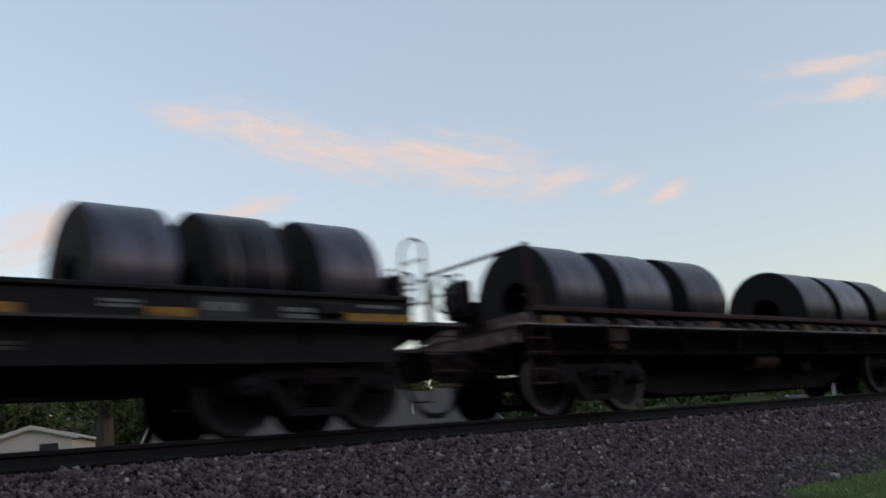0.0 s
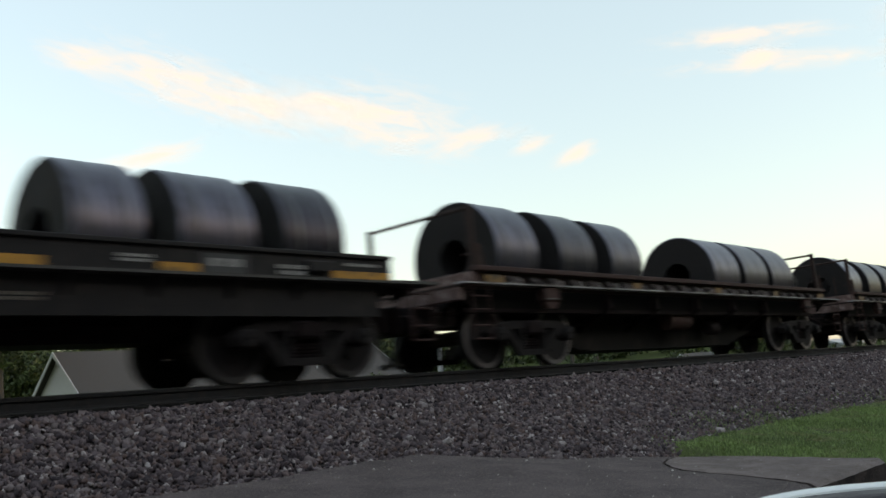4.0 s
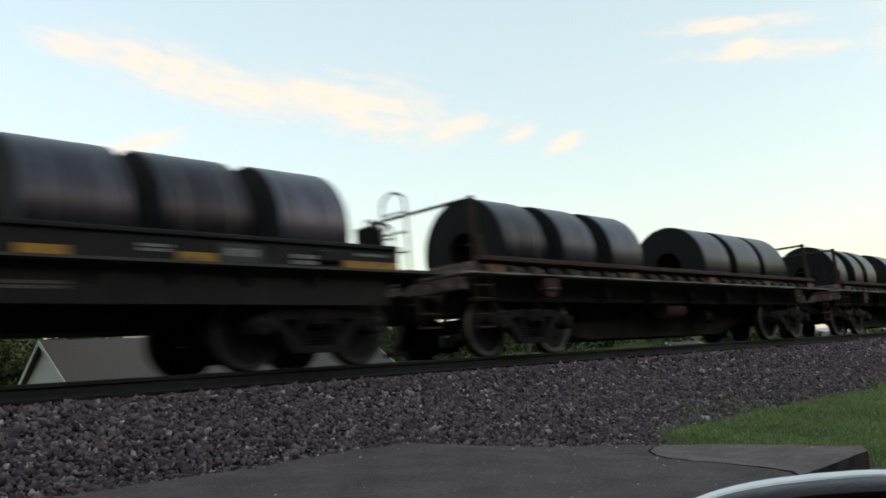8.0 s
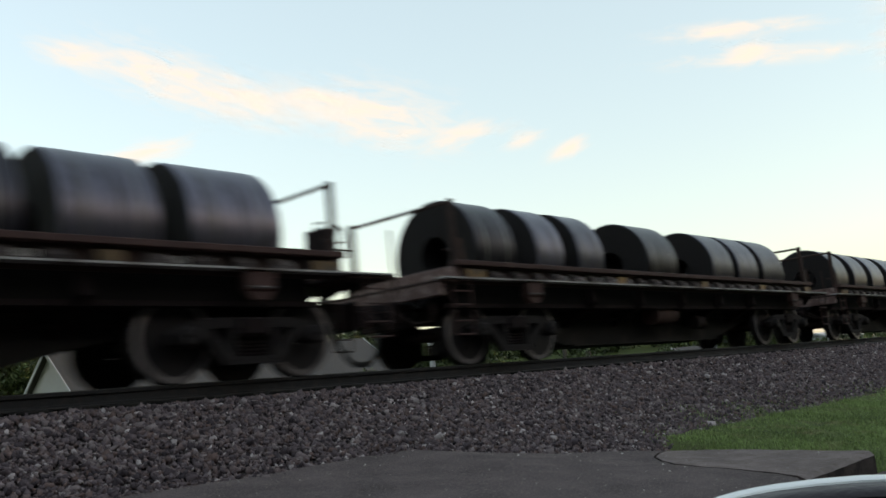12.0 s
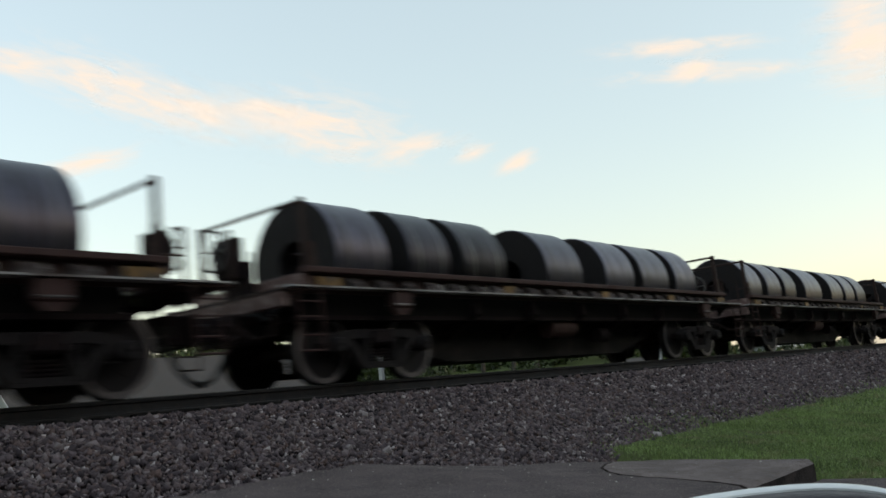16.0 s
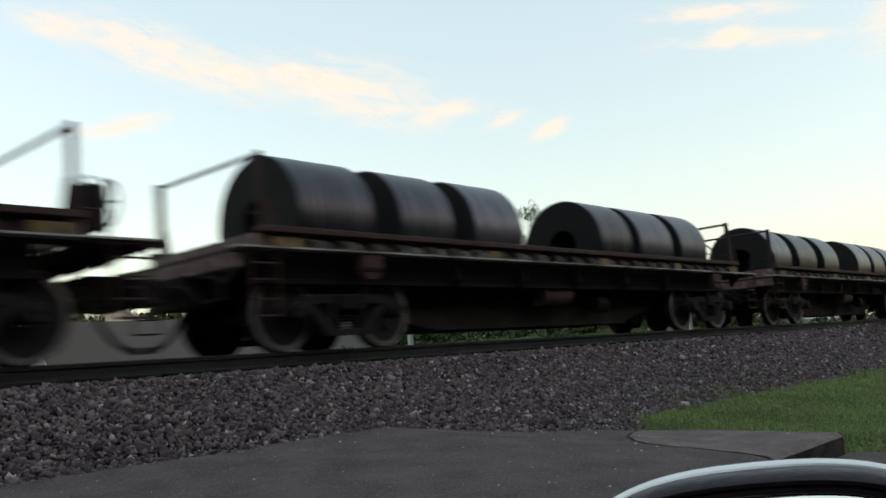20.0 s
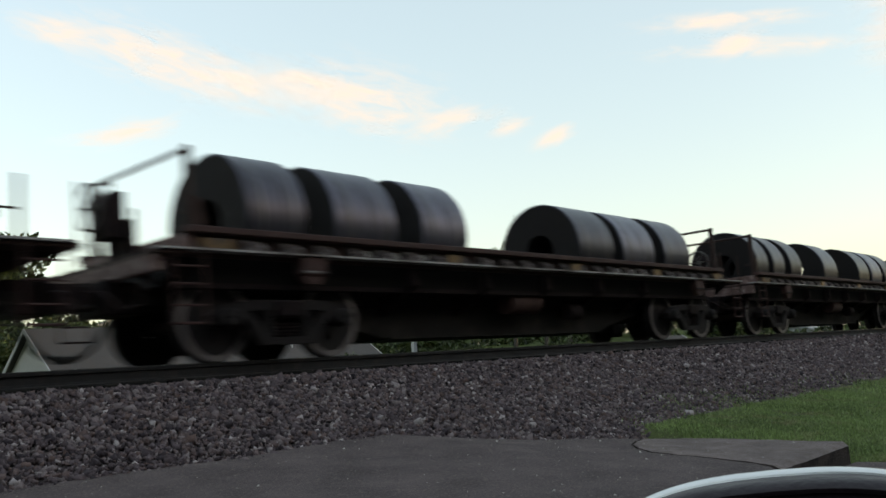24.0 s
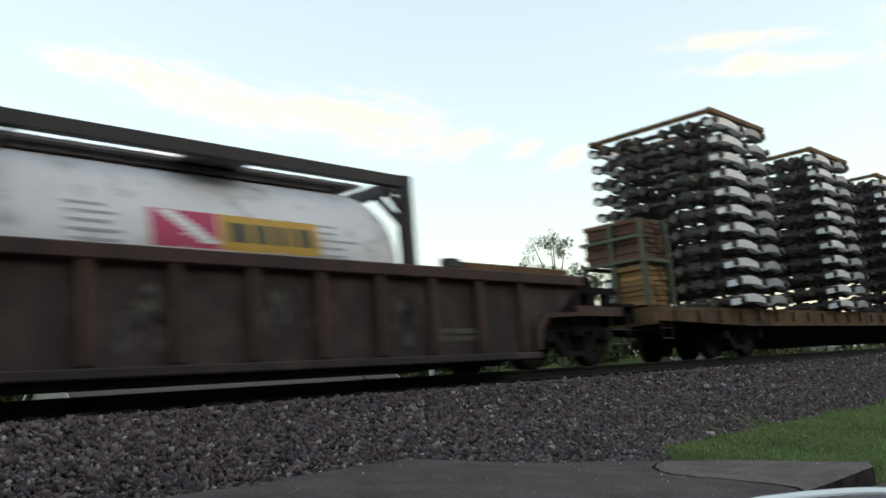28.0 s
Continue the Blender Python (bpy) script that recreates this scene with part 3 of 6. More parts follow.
def ride(ob, x, y=0.0, z=0.0, turn=0.0):
    RIDERS.append((ob, x, y, z, turn))
    return ob


def travelled(t):
    s = 0.0
    for (a, u), (b, v) in zip(SPEED, SPEED[1:]):
        if t <= a:
            break
        e = min(t, b)
        w = u + (v - u) * (e - a) / (b - a)
        s += (u + w) / 2 * (e - a)
    return s


SHIFT = [(2.0 * k, travelled(2.0 * k)) for k in range(15)]


def wheelset(parent, x, rim_mat):
    """An axle with its two wheels, which turns."""
    axle = part("wheelset", rod(B(), (0, -1.0, 0), (0, 1.0, 0), 0.08, 14), GRIME, parent, smooth=True)
    axle.location = (x, 0, WHEEL_R)
    bm = B()
    lathe(bm, [(-0.06, 0.1), (-0.05, 0.34), (-0.07, 0.42), (-0.07, 0.495), (0.055, 0.5), (0.06, 0.525), (0.075, 0.525), (0.075, 0.42), (0.03, 0.32), (0.07, 0.13), (0.07, 0.1)], 40, "y")
    for k in range(3):
        a = k * math.tau / 3
        box(bm, math.cos(a) * 0.24 - 0.03, math.cos(a) * 0.24 + 0.03, -0.075, -0.045, math.sin(a) * 0.24 - 0.02, math.sin(a) * 0.24 + 0.02)
    w = part("wheel", bm, WHEEL, axle, "worn steel wheel with a bright rim", True)
    w.location = (0, -0.745, 0)
    o = again(w, pose(0, 0.745, 0, 0, 0, 180))
    bm = lathe(B(), [(-0.072, 0.425), (-0.077, 0.425), (-0.077, 0.493), (-0.07, 0.5), (-0.06, 0.497)], 40, "y")
    r = part("rim", bm, rim_mat, axle, "polished outer rim")
    r.location = (0, -0.745, 0)
    again(r, pose(0, 0.745, 0, 0, 0, 180))
    return axle


def truck(parent, x, wheelbase=1.8, rim_mat=TREAD):
    """A three-piece truck: cast side frames, bolster, springs, bearings; its wheelsets belong to the car."""
    h = wheelbase / 2
    bm = B()
    prism(bm, [(-h - 0.2, 0.54), (-h + 0.02, 0.66), (-0.55, 0.72), (0.55, 0.72), (h - 0.02, 0.66), (h + 0.2, 0.54), (h + 0.16, 0.42), (h - 0.16, 0.44), (h - 0.26, 0.56), (0.5, 0.6), (-0.5, 0.6), (-h + 0.26, 0.56), (-h + 0.16, 0.44), (-h - 0.16, 0.42)], -1.1, -0.95)
    prism(bm, [(-h + 0.2, 0.56), (-h + 0.34, 0.58), (-0.3, 0.26), (0.3, 0.26), (h - 0.34, 0.58), (h - 0.2, 0.56), (0.4, 0.17), (-0.4, 0.17)], -1.09, -0.96)
    box(bm, -0.34, -0.24, -1.1, -0.95, 0.2, 0.68, 0.02)
    box(bm, 0.24, 0.34, -1.1, -0.95, 0.2, 0.68, 0.02)
    f = part("side_frame", bm, CAST, parent, "cast steel truck side frame")
    f.location = (x, 0, 0)
    again(f, pose(x, 0, 0, 0, 0, 180))
    bm = box(B(), -0.2, 0.2, -1.15, 1.15, 0.5, 0.72, 0.03)
    bo = part("bolster", bm, GRIME, parent)
    bo.location = (x, 0, 0)
    ring = [(0.22 + 0.045 * k + d, r) for k in range(5) for d, r in ((0.0, 0.045), (0.012, 0.06), (0.028, 0.06), (0.04, 0.045))]
    sp = None
    for dx in (-0.1, 0.1):
        for q in (0, 180):
            if sp is None:
                sp = part("spring", lathe(B(), [(0.22, 0.01)] + ring + [(0.45, 0.01)], 10), GRIME, parent)
            else:
                sp = again(sp, Matrix())
            sp.matrix_basis = pose(x + dx, -1.02 if q == 0 else 1.02, 0, 0, -90, 0)
    cap = None
    for s in (-h, h):
        for q in (0, 180):
            if cap is None:
                bm = lathe(B(), [(-1.2, 0.03), (-1.2, 0.09), (-1.17, 0.115), (-0.98, 0.125), (-0.98, 0.03)], 16, "y")
                cap = part("bearing_cap", bm, WHEEL, parent, "greasy axle bearing cap", True)
                cap.location = (x + s, 0, WHEEL_R)
            else:
                again(cap, pose(x + s, 0, WHEEL_R, 0, 0, q))
    for s in (-h, h):
        wheelset(parent, x + s, rim_mat)


def lever_mesh():
    bm = B()
    tube(bm, [Vector(p) for p in ((0.0, -1.2, 0.9), (0.05, -1.2, 0.64), (0.08, -0.9, 0.62), (0.1, -0.5, 0.86), (0.22, 0.0, 0.9), (0.1, 0.5, 0.86), (0.08, 0.9, 0.62), (0.05, 1.2, 0.64), (0.0, 1.2, 0.9))], 0.014, 6)
    return bm


def coupler(parent, x, sgn):
    bm = B()
    box(bm, -0.1, 0.36, -0.1, 0.1, 0.77, 0.95, 0.02)
    prism(bm, [(0.22, 0.68), (0.52, 0.66), (0.54, 1.0), (0.22, 0.98)], -0.2, 0.12)
    box(bm, 0.38, 0.56, -0.24, -0.04, 0.68, 0.98, 0.03)
    c = part("coupler", bm, GRIME, parent, "rusty cast coupler with closed knuckle")
    c.matrix_basis = pose(x, 0, 0, 0, 0, 0 if sgn > 0 else 180)
    bm = B()
    pts = [Vector((-0.52 + 0.86 * k / 11, -0.4 * (1 - k / 11), 0.13 + 0.62 * (1 - math.sin(math.pi / 2 * k / 11)) ** 1.25)) for k in range(12)]
    tube(bm, pts, 0.036, 8)
    rod(bm, pts[9], pts[11], 0.048, 8)
    hs = part("air_hose", bm, RUBBER, parent, "drooping black rubber brake hose", True)
    hs.matrix_basis = pose(x, 0, 0, 0, 0, 0 if sgn > 0 else 180)
    bm = B()
    box(bm, -0.5, 0.02, -0.32, 0.32, 0.62, 1.0, 0.02)
    box(bm, -0.06, 0.03, -0.42, 0.42, 0.6, 1.02, 0.015)
    st = part("striker_casting", bm, GRIME, parent, "heavy dark draft gear casting")
    st.matrix_basis = pose(x, 0, 0, 0, 0, 0 if sgn > 0 else 180)
    lv = part("uncoupling_lever", lever_mesh(), RUST_PAINT, parent, "thin uncoupling lever")
    lv.matrix_basis = pose(x, 0, 0, 0, 0, 0) if sgn > 0 else pose(x, 0, 0, 0, 0, 180)


def portal(parent, x, mat):
    """Posts at both sides with a bar across, at the end of the load."""
    p = part("post", box(B(), -0.033, 0.033, -0.045, 0.045, 1.22, 2.52, 0.008), mat, parent, "upright steel end post")
    p.location = (x, -1.15, 0)
    again(p, pose(x, 1.15, 0))
    bm = rod(B(), (x, -1.2, 2.48), (x, 1.2, 2.48), 0.028, 8)
    rod(bm, (x, -1.15, 1.75), (x, -0.95, 1.75), 0.016, 6)
    part("cross_bar", bm, mat, parent, "thin bar between the end posts")
    bm = prism(B(), [(x, 1.26), (x - math.copysign(0.2, x), 1.26), (x - math.copysign(0.1, x), 1.9), (x, 1.9)], -1.23, -1.205)
    g = part("post_gusset", bm, mat, parent)
    again(g, pose(0, 2.435, 0))


def brake_gear(parent, x, y=0.0, z=0.0, mat=None):
    """Hand brake housing on its bracket at a car end, its wheel facing outwards."""
    q = 0 if x > 0 else 180
    bm = B()
    prism(bm, [(-0.1, 1.56), (0.1, 1.56), (0.15, 1.68), (0.15, 2.0), (0.06, 2.12), (-0.1, 2.12)], -0.19, 0.19)
    box(bm, -0.18, -0.1, -0.3, 0.3, 1.24, 1.78, 0.02)
    tube(bm, [Vector(v) for v in ((0.02, -0.1, 2.1), (0.02, -0.1, 2.24), (0.02, 0.1, 2.24), (0.02, 0.1, 2.1))], 0.015, 6)
    for dy in (-0.3, 0.3):
        rod(bm, (-0.15, dy, 1.22), (-0.15, dy, 1.9), 0.025, 8)
    rod(bm, (0.0, 0.0, 1.2), (0.0, 0.0, 1.55), 0.05, 8)
    h = part("brake_housing", bm, mat or GRIME, parent, "dark hand brake gear housing")
    h.matrix_basis = pose(x, y, z, 0, 0, q)
    bm = B()
    n = 20
    pts = [Vector((0.27, 0.28 * math.cos(math.tau * k / n), 1.93 + 0.28 * math.sin(math.tau * k / n))) for k in range(n)]
    tube(bm, pts, 0.02, 6, True)
    for k in range(3):
        a = math.pi * k / 3
        rod(bm, (0.27, -0.28 * math.cos(a), 1.93 - 0.28 * math.sin(a)), (0.27, 0.28 * math.cos(a), 1.93 + 0.28 * math.sin(a)), 0.013, 5)
    rod(bm, (0.1, 0, 1.93), (0.29, 0, 1.93), 0.035, 8)
    w = part("brake_wheel", bm, EDGE_DARK, parent, "spoked hand brake wheel")
    w.matrix_basis = pose(x, y, z, 0, 0, q)


def grab_irons(parent, x, s):
    """Rungs and a stirrup step at a corner, on the side s."""
    bm = B()
    y = s * 1.38
    for z in (0.62, 0.86, 1.06):
        rod(bm, (x - 0.2, y, z), (x + 0.2, y, z), 0.013, 6)
    for dx in (-0.2, 0.2):
        rod(bm, (x + dx, y, 0.42), (x + dx, y, 1.24), 0.014, 6)
    rod(bm, (x - 0.2, y, 0.42), (x + 0.2, y, 0.42), 0.016, 6)
    part("grab_iron", bm, RUST_TOP, parent, "worn steel rungs and step")


def writing(parent, x0, x1, z0, z1, y, rows, mat, label, seed=1):
    """Lines of unreadable stencilled writing as flat bars on a side."""
    rng = random.Random(seed)
    bm = B()
    for k in range(rows):
        za = z0 + (z1 - z0) * (k + 0.15) / rows
        zb = z0 + (z1 - z0) * (k + 0.8) / rows
        x = x0
        while x < x1 - 0.03:
            w = min(rng.uniform(0.05, 0.14), x1 - x)
            box(bm, x, x + w, y, y + 0.004, za, zb)
            x += w + 0.025
    tagged(part("stencilled_writing", bm, mat, parent, label), kind="stuff")


LEAD, TRAIL = -7.22, 6.8    # ends of the raised sides; the platforms reach further


def car_ends(car, mat, top, gear):
    """What both kinds of car share: ends, platforms, draft gear, trucks, bearers, brake gear."""
    for x in (-3.4, -1.7, 0.0, 1.7, 3.4):
        bm = prism(B(), [(-1.18, 1.2), (-1.02, 1.2), (-1.0, 0.86), (1.0, 0.86), (1.02, 1.2), (1.18, 1.2), (1.18, 0.95), (0.4, 0.55), (-0.4, 0.55), (-1.18, 0.95)], x - 0.06, x + 0.06, "x")
        part("cross_bearer", bm, GRIME, car)
    for s, e in ((-1, LEAD), (1, TRAIL)):
        part("end_platform", box(B(), min(e, s * 7.66), max(e, s * 7.66), -1.36, 1.36, 1.2, 1.245, 0.008), mat, car, "grated end platform")
        part("end_beam", box(B(), min(e, e - s * 0.12), max(e, e - s * 0.12), -1.24, 1.24, 1.24, top - 0.07, 0.015), RUST_PALE, car, "scuffed end beam with bare patches")
        if s < 0:
            part("end_sill", box(B(), -7.66, -7.56, -1.32, 1.32, 1.0, 1.198, 0.015), RUST_PALE, car, "scuffed pale-red end sill")
        for y in (-0.95, -0.35, 0.35, 0.95):
            part("platform_bracket", prism(B(), [(0, 1.2), (s * -0.5, 1.2), (s * -0.5, 0.98)], y - 0.03, y + 0.03), GRIME, car).location = (s * 7.6, 0, 0)
        coupler(car, s * 7.72, s)
        truck(car, -5.68 if s < 0 else 5.47, rim_mat=DULL_RIM if mat is DARK_PAINT else TREAD)
        for y in (-1, 1):
            grab_irons(car, s * 7.25, y)
    for y in (-1.15, 1.15) if mat is not DARK_PAINT else ():
        bm = rod(B(), (7.1, y, 1.24), (7.1, y, 1.95), 0.03, 8)
        rod(bm, (TRAIL, y, 1.6), (7.1, y, 1.6), 0.014, 6)
        part("step_post", bm, mat, car, "short upright beside the end post")
        bm = rod(B(), (7.62, y * 1.17, 1.0), (7.6, y * 1.17, 1.88), 0.016, 8)
        part("hand_post", bm, mat, car, "thin upright hand post at the corner")
    brake_gear(car, 7.46 * gear)
    part("brake_cylinder", rod(B(), (1.1, -0.7, 0.6), (1.5, -0.7, 0.6), 0.15, 12), GRIME, car, smooth=True)
    part("brake_pipe", rod(B(), (-6.4, -0.55, 0.7), (6.4, -0.55, 0.7), 0.022, 6), GRIME, car)


def coil_car_brown(gear):
    car = tagged(new("coil_car"), "brown weathered flat car with trough for steel coils", "freight car", "coil cars of the train")
    part("deck", box(B(), LEAD, 6.55, -1.02, 1.02, 0.86, 0.925), GRIME, car)
    for s in (-1, 1):
        bm = prism(B(), [(s * 0.3, 0.92), (s * 1.0, 1.4), (s * 1.0, 0.92)], LEAD + 0.15, 6.4, "x")
        part("cradle", bm, CRADLE, car, "sloping timber-lined coil cradle")
        part("top_flange", box(B(), LEAD, TRAIL, s * 1.26 - 0.09, s * 1.26 + 0.09, 1.462, 1.54, 0.008), RUST_TOP, car, "brown top rail of the side")
        part("side_web", box(B(), LEAD, TRAIL, s * 1.2 - 0.012, s * 1.2 + 0.012, 1.19, 1.465), RUST_PAINT, car)
        part("lower_flange", box(B(), LEAD - 0.4, 7.6, min(s * 1.2, s * 1.41), max(s * 1.2, s * 1.41), 1.246, 1.27), FLANGE_EDGE, car, "rubbed bare lower edge of the side")
        gm = None
        for k in range(24):
            x = -6.3 + k * 0.55
            if gm is None:
                bm = prism(B(), [(1.215, 1.271), (1.34, 1.271), (1.34, 1.33), (1.27, 1.4), (1.215, 1.43)], -0.13, 0.13, "x")
                gm = part("stake_pocket", bm, POCKET, car, "pale scuffed stake pocket")
                gm.matrix_basis = pose(x, 0, 0, 0, 0, 0 if s > 0 else 180)
            else:
                again(gm, pose(x, 0, 0, 0, 0, 0 if s > 0 else 180))
        for x, w in ((-6.85, 0.42), (-2.7, 0.28), (0.6, 0.28), (3.6, 0.28), (6.45, 0.42)):
            part("reflector_strip", box(B(), x - w / 2, x + w / 2, s * 1.345 - 0.006, s * 1.345 + 0.006, 1.285, 1.4), DULL_YELLOW, car, "dirty yellow reflector")
        for x in (-5.44, 5.43):
            bm = box(B(), x - 0.2, x + 0.2, s * 1.3 - 0.08, s * 1.3 + 0.08, 1.0, 1.245, 0.02)
            prism(bm, [(x - 0.2, 1.0), (x + 0.2, 1.0), (x + 0.1, 0.9), (x - 0.1, 0.9)], s * 1.3 - 0.05, s * 1.3 + 0.05)
            br = part("jacking_bracket", bm, RUST_TOP, car, "red-brown hanging bracket")
            part("bracket_lip", box(B(), x - 0.19, x + 0.19, s * 1.3 - 0.09, s * 1.3 + 0.09, 1.03, 1.06, 0.008), POCKET, br, "pale scuffed lip")
    bm = prism(B(), [(-7.4, 0.86), (7.4, 0.86), (7.4, 0.72), (4.8, 0.72), (2.6, 0.24), (-3.4, 0.24), (-5.3, 0.72), (-7.4, 0.72)], -0.42, 0.42)
    box(bm, -3.35, 2.55, -0.52, 0.52, 0.22, 0.25)
    part("centre_sill", bm, SILL_GREY, car, "deep dusty fishbelly centre sill")
    car_ends(car, RUST_PAINT, 1.54, gear)
    for s in (LEAD + 0.13, TRAIL - 0.05):
        portal(car, s, RUST_PAINT)
    part("air_reservoir", rod(B(), (-0.8, -0.75, 0.76), (0.05, -0.75, 0.76), 0.2, 14), RUST_TOP, car, "rust-streaked air reservoir", True)
    for x0, x1, q in ((-4.6, -3.7, 3), (-3.4, -2.95, 4), (2.1, 2.9, 5), (4.1, 4.9, 6)):
        writing(car, x0, x1, 1.3, 1.42, -1.218, 1, WHITE, "faded white stencilled writing", q)
    return car


def coil_car_black(gear):
    car = tagged(new("coil_car"), "black flat car with yellow reflectors carrying steel coils", "freight car", "coil cars of the train")
    part("deck", box(B(), LEAD, 6.55, -1.02, 1.02, 0.86, 0.925), GRIME, car)
    for s in (-1, 1):
        bm = prism(B(), [(s * 0.3, 0.92), (s * 1.0, 1.4), (s * 1.0, 0.92)], LEAD + 0.15, 6.4, "x")
        part("cradle", bm, CRADLE, car, "sloping timber-lined coil cradle")
        part("side_web", box(B(), LEAD, TRAIL, s * 1.27 - 0.015, s * 1.27 + 0.015, 1.21, 1.52), DARK_PAINT, car, "flat black upper side")
        part("top_flange", box(B(), LEAD, TRAIL, s * 1.26 - 0.07, s * 1.26 + 0.07, 1.515, 1.57, 0.008), DARK_PAINT, car)
        part("lower_flange", box(B(), LEAD - 0.4, 7.6, min(s * 1.2, s * 1.42), max(s * 1.2, s * 1.42), 1.19, 1.222), EDGE_DARK, car, "rubbed lower edge of the side")
        part("side_sill", box(B(), -6.6, 6.6, s * 1.2 - 0.02, s * 1.2 + 0.02, 0.76, 1.19), DARK_PAINT, car, "black side sill")
        gm = None
        for k in range(12):
            x = -5.2 + k * 0.95
            if gm is None:
                gm = part("sill_gusset", prism(B(), [(1.22, 1.19), (1.39, 1.19), (1.22, 0.96)], -0.03, 0.03, "x"), DARK_PAINT, car)
                gm.matrix_basis = pose(x, 0, 0, 0, 0, 0 if s > 0 else 180)
            else:
                again(gm, pose(x, 0, 0, 0, 0, 0 if s > 0 else 180))
        for x, w in ((-6.7, 0.96), (-2.3, 0.5), (-0.15, 0.5), (1.9, 0.5), (3.62, 0.48), (6.27, 0.97)):
            part("reflector_strip", box(B(), x - w / 2, x + w / 2, s * 1.29 - 0.008, s * 1.29 + 0.008, 1.24, 1.34), YELLOW, car, "bright yellow reflector strip")
        for x in (-5.6, 5.55):
            part("lifting_bracket", box(B(), x - 0.2, x + 0.2, s * 1.31 - 0.05, s * 1.31 + 0.05, 1.3, 1.45, 0.02), DARK_PAINT, car, "black bracket")
    for x, w, r, z0, z1 in ((-5.3, 0.75, 1, 1.26, 1.46), (-4.3, 0.75, 1, 1.26, 1.46), (-3.4, 0.8, 2, 1.28, 1.44), (-1.6, 0.5, 2, 1.26, 1.44), (0.6, 0.8, 1, 1.28, 1.44), (2.92, 0.37, 2, 1.32, 1.42), (4.95, 0.4, 2, 1.25, 1.4), (6.0, 0.6, 1, 1.4, 1.46)):
        writing(car, x, x + w, z0, z1, -1.293, r, WHITE, "faded white stencilled writing", int(x * 10))
    part("placard_panel", box(B(), 3.92, 4.5, -1.292, -1.286, 1.25, 1.47), material("grey_panel", (0.045, 0.045, 0.045), 0.7), car, "grey stencil panel")
    writing(car, 4.0, 4.42, 1.3, 1.44, -1.297, 1, WHITE, "faded white stencilled writing", 77)
    bm = prism(B(), [(-7.4, 0.86), (7.4, 0.86), (7.4, 0.72), (4.7, 0.72), (3.8, 0.55), (-3.8, 0.55), (-4.7, 0.72), (-7.4, 0.72)], -0.35, 0.35)
    part("centre_sill", bm, GRIME, car)
    car_ends(car, DARK_PAINT, 1.57, gear)
    if gear > 0:
        bm = B()
        for y in (-0.95, -0.45):
            rod(bm, (7.35, y, 1.24), (7.35, y, 2.32), 0.022, 6)
        for k in range(6):
            a, b = math.pi * k / 6, math.pi * (k + 1) / 6
            rod(bm, (7.35, -0.7 - 0.25 * math.cos(a), 2.32 + 0.2 * math.sin(a)), (7.35, -0.7 - 0.25 * math.cos(b), 2.32 + 0.2 * math.sin(b)), 0.022, 6)
        for z in (1.6, 1.9, 2.2):
            rod(bm, (7.35, -0.95, z), (7.35, -0.45, z), 0.016, 6)
        part("end_ladder", bm, EDGE, car, "hooped end ladder")
    part("air_reservoir", rod(B(), (-0.6, -0.75, 0.56), (0.37, -0.75, 0.56), 0.2, 14), SILL_GREY, car, "dusty air reservoir", True)
    bm = rod(B(), (-2.4, -0.75, 0.5), (-1.9, -0.75, 0.5), 0.13, 12)
    rod(bm, (-1.9, -0.75, 0.5), (-1.2, -0.75, 0.44), 0.03, 8)
    part("brake_lever_cylinder", bm, GRIME, car, "greasy brake cylinder and push rod", True)
    bm = tube(B(), [Vector(v) for v in ((-4.7, -0.8, 0.42), (-3.6, -0.8, 0.33), (-3.2, -0.8, 0.27), (-2.7, -0.8, 0.34), (-0.6, -0.8, 0.38))], 0.022, 6)
    part("brake_rod", bm, GRIME, car, "low brake rod with its lever")
    for x0, x1, q in ((-4.74, -4.34, 21), (-3.76, -3.07, 22), (-2.45, -1.95, 23), (-0.08, 0.23, 24), (1.4, 2.2, 25)):
        writing(car, x0, x1, 0.9, 1.0, -1.2245, 2, MARK_FAINT, "faint small stencilled writing", q)
    return car


COIL_R, COIL_Z = 0.94, 1.85
coil_kinds = {}


def steel_coil(width, radius=COIL_R):
    """A wound coil lying on its side, with its eye along the track, and two straps."""
    key = (round(width * 20) / 20, radius)
    if key not in coil_kinds:
        w, r = key[0] / 2, radius
        bm = lathe(B(), [(-w, 0.33), (-w, r - 0.02), (-w + 0.02, r), (w - 0.02, r), (w, r - 0.02), (w, 0.33)], 56)
        for f in bm.faces:
            # end faces and the bore get the darker, shaded colour
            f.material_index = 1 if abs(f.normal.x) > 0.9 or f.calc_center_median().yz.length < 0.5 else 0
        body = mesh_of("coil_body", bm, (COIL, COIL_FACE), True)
        bm = B()
        for s in (-0.25, 0.28):
            lathe(bm, [(s * 2 * w - 0.016, r - 0.002), (s * 2 * w - 0.016, r + 0.003), (s * 2 * w + 0.016, r + 0.003), (s * 2 * w + 0.016, r - 0.002)], 56)
        strap = mesh_of("strap", bm, STRAP, True)
        coil_kinds[key] = (body, strap)
    body, strap = coil_kinds[key]
    ob = tagged(new("steel_coil", body), "dark bluish wound steel coil lying in its cradle" if radius > COIL_R - 0.1 else "smaller dark wound steel coil between larger ones", "steel coil", "steel coils on the train")
    st = new("strap", strap)
    st.parent = ob
    st["label"] = "thin steel strap"
    return ob


KINDS = {}


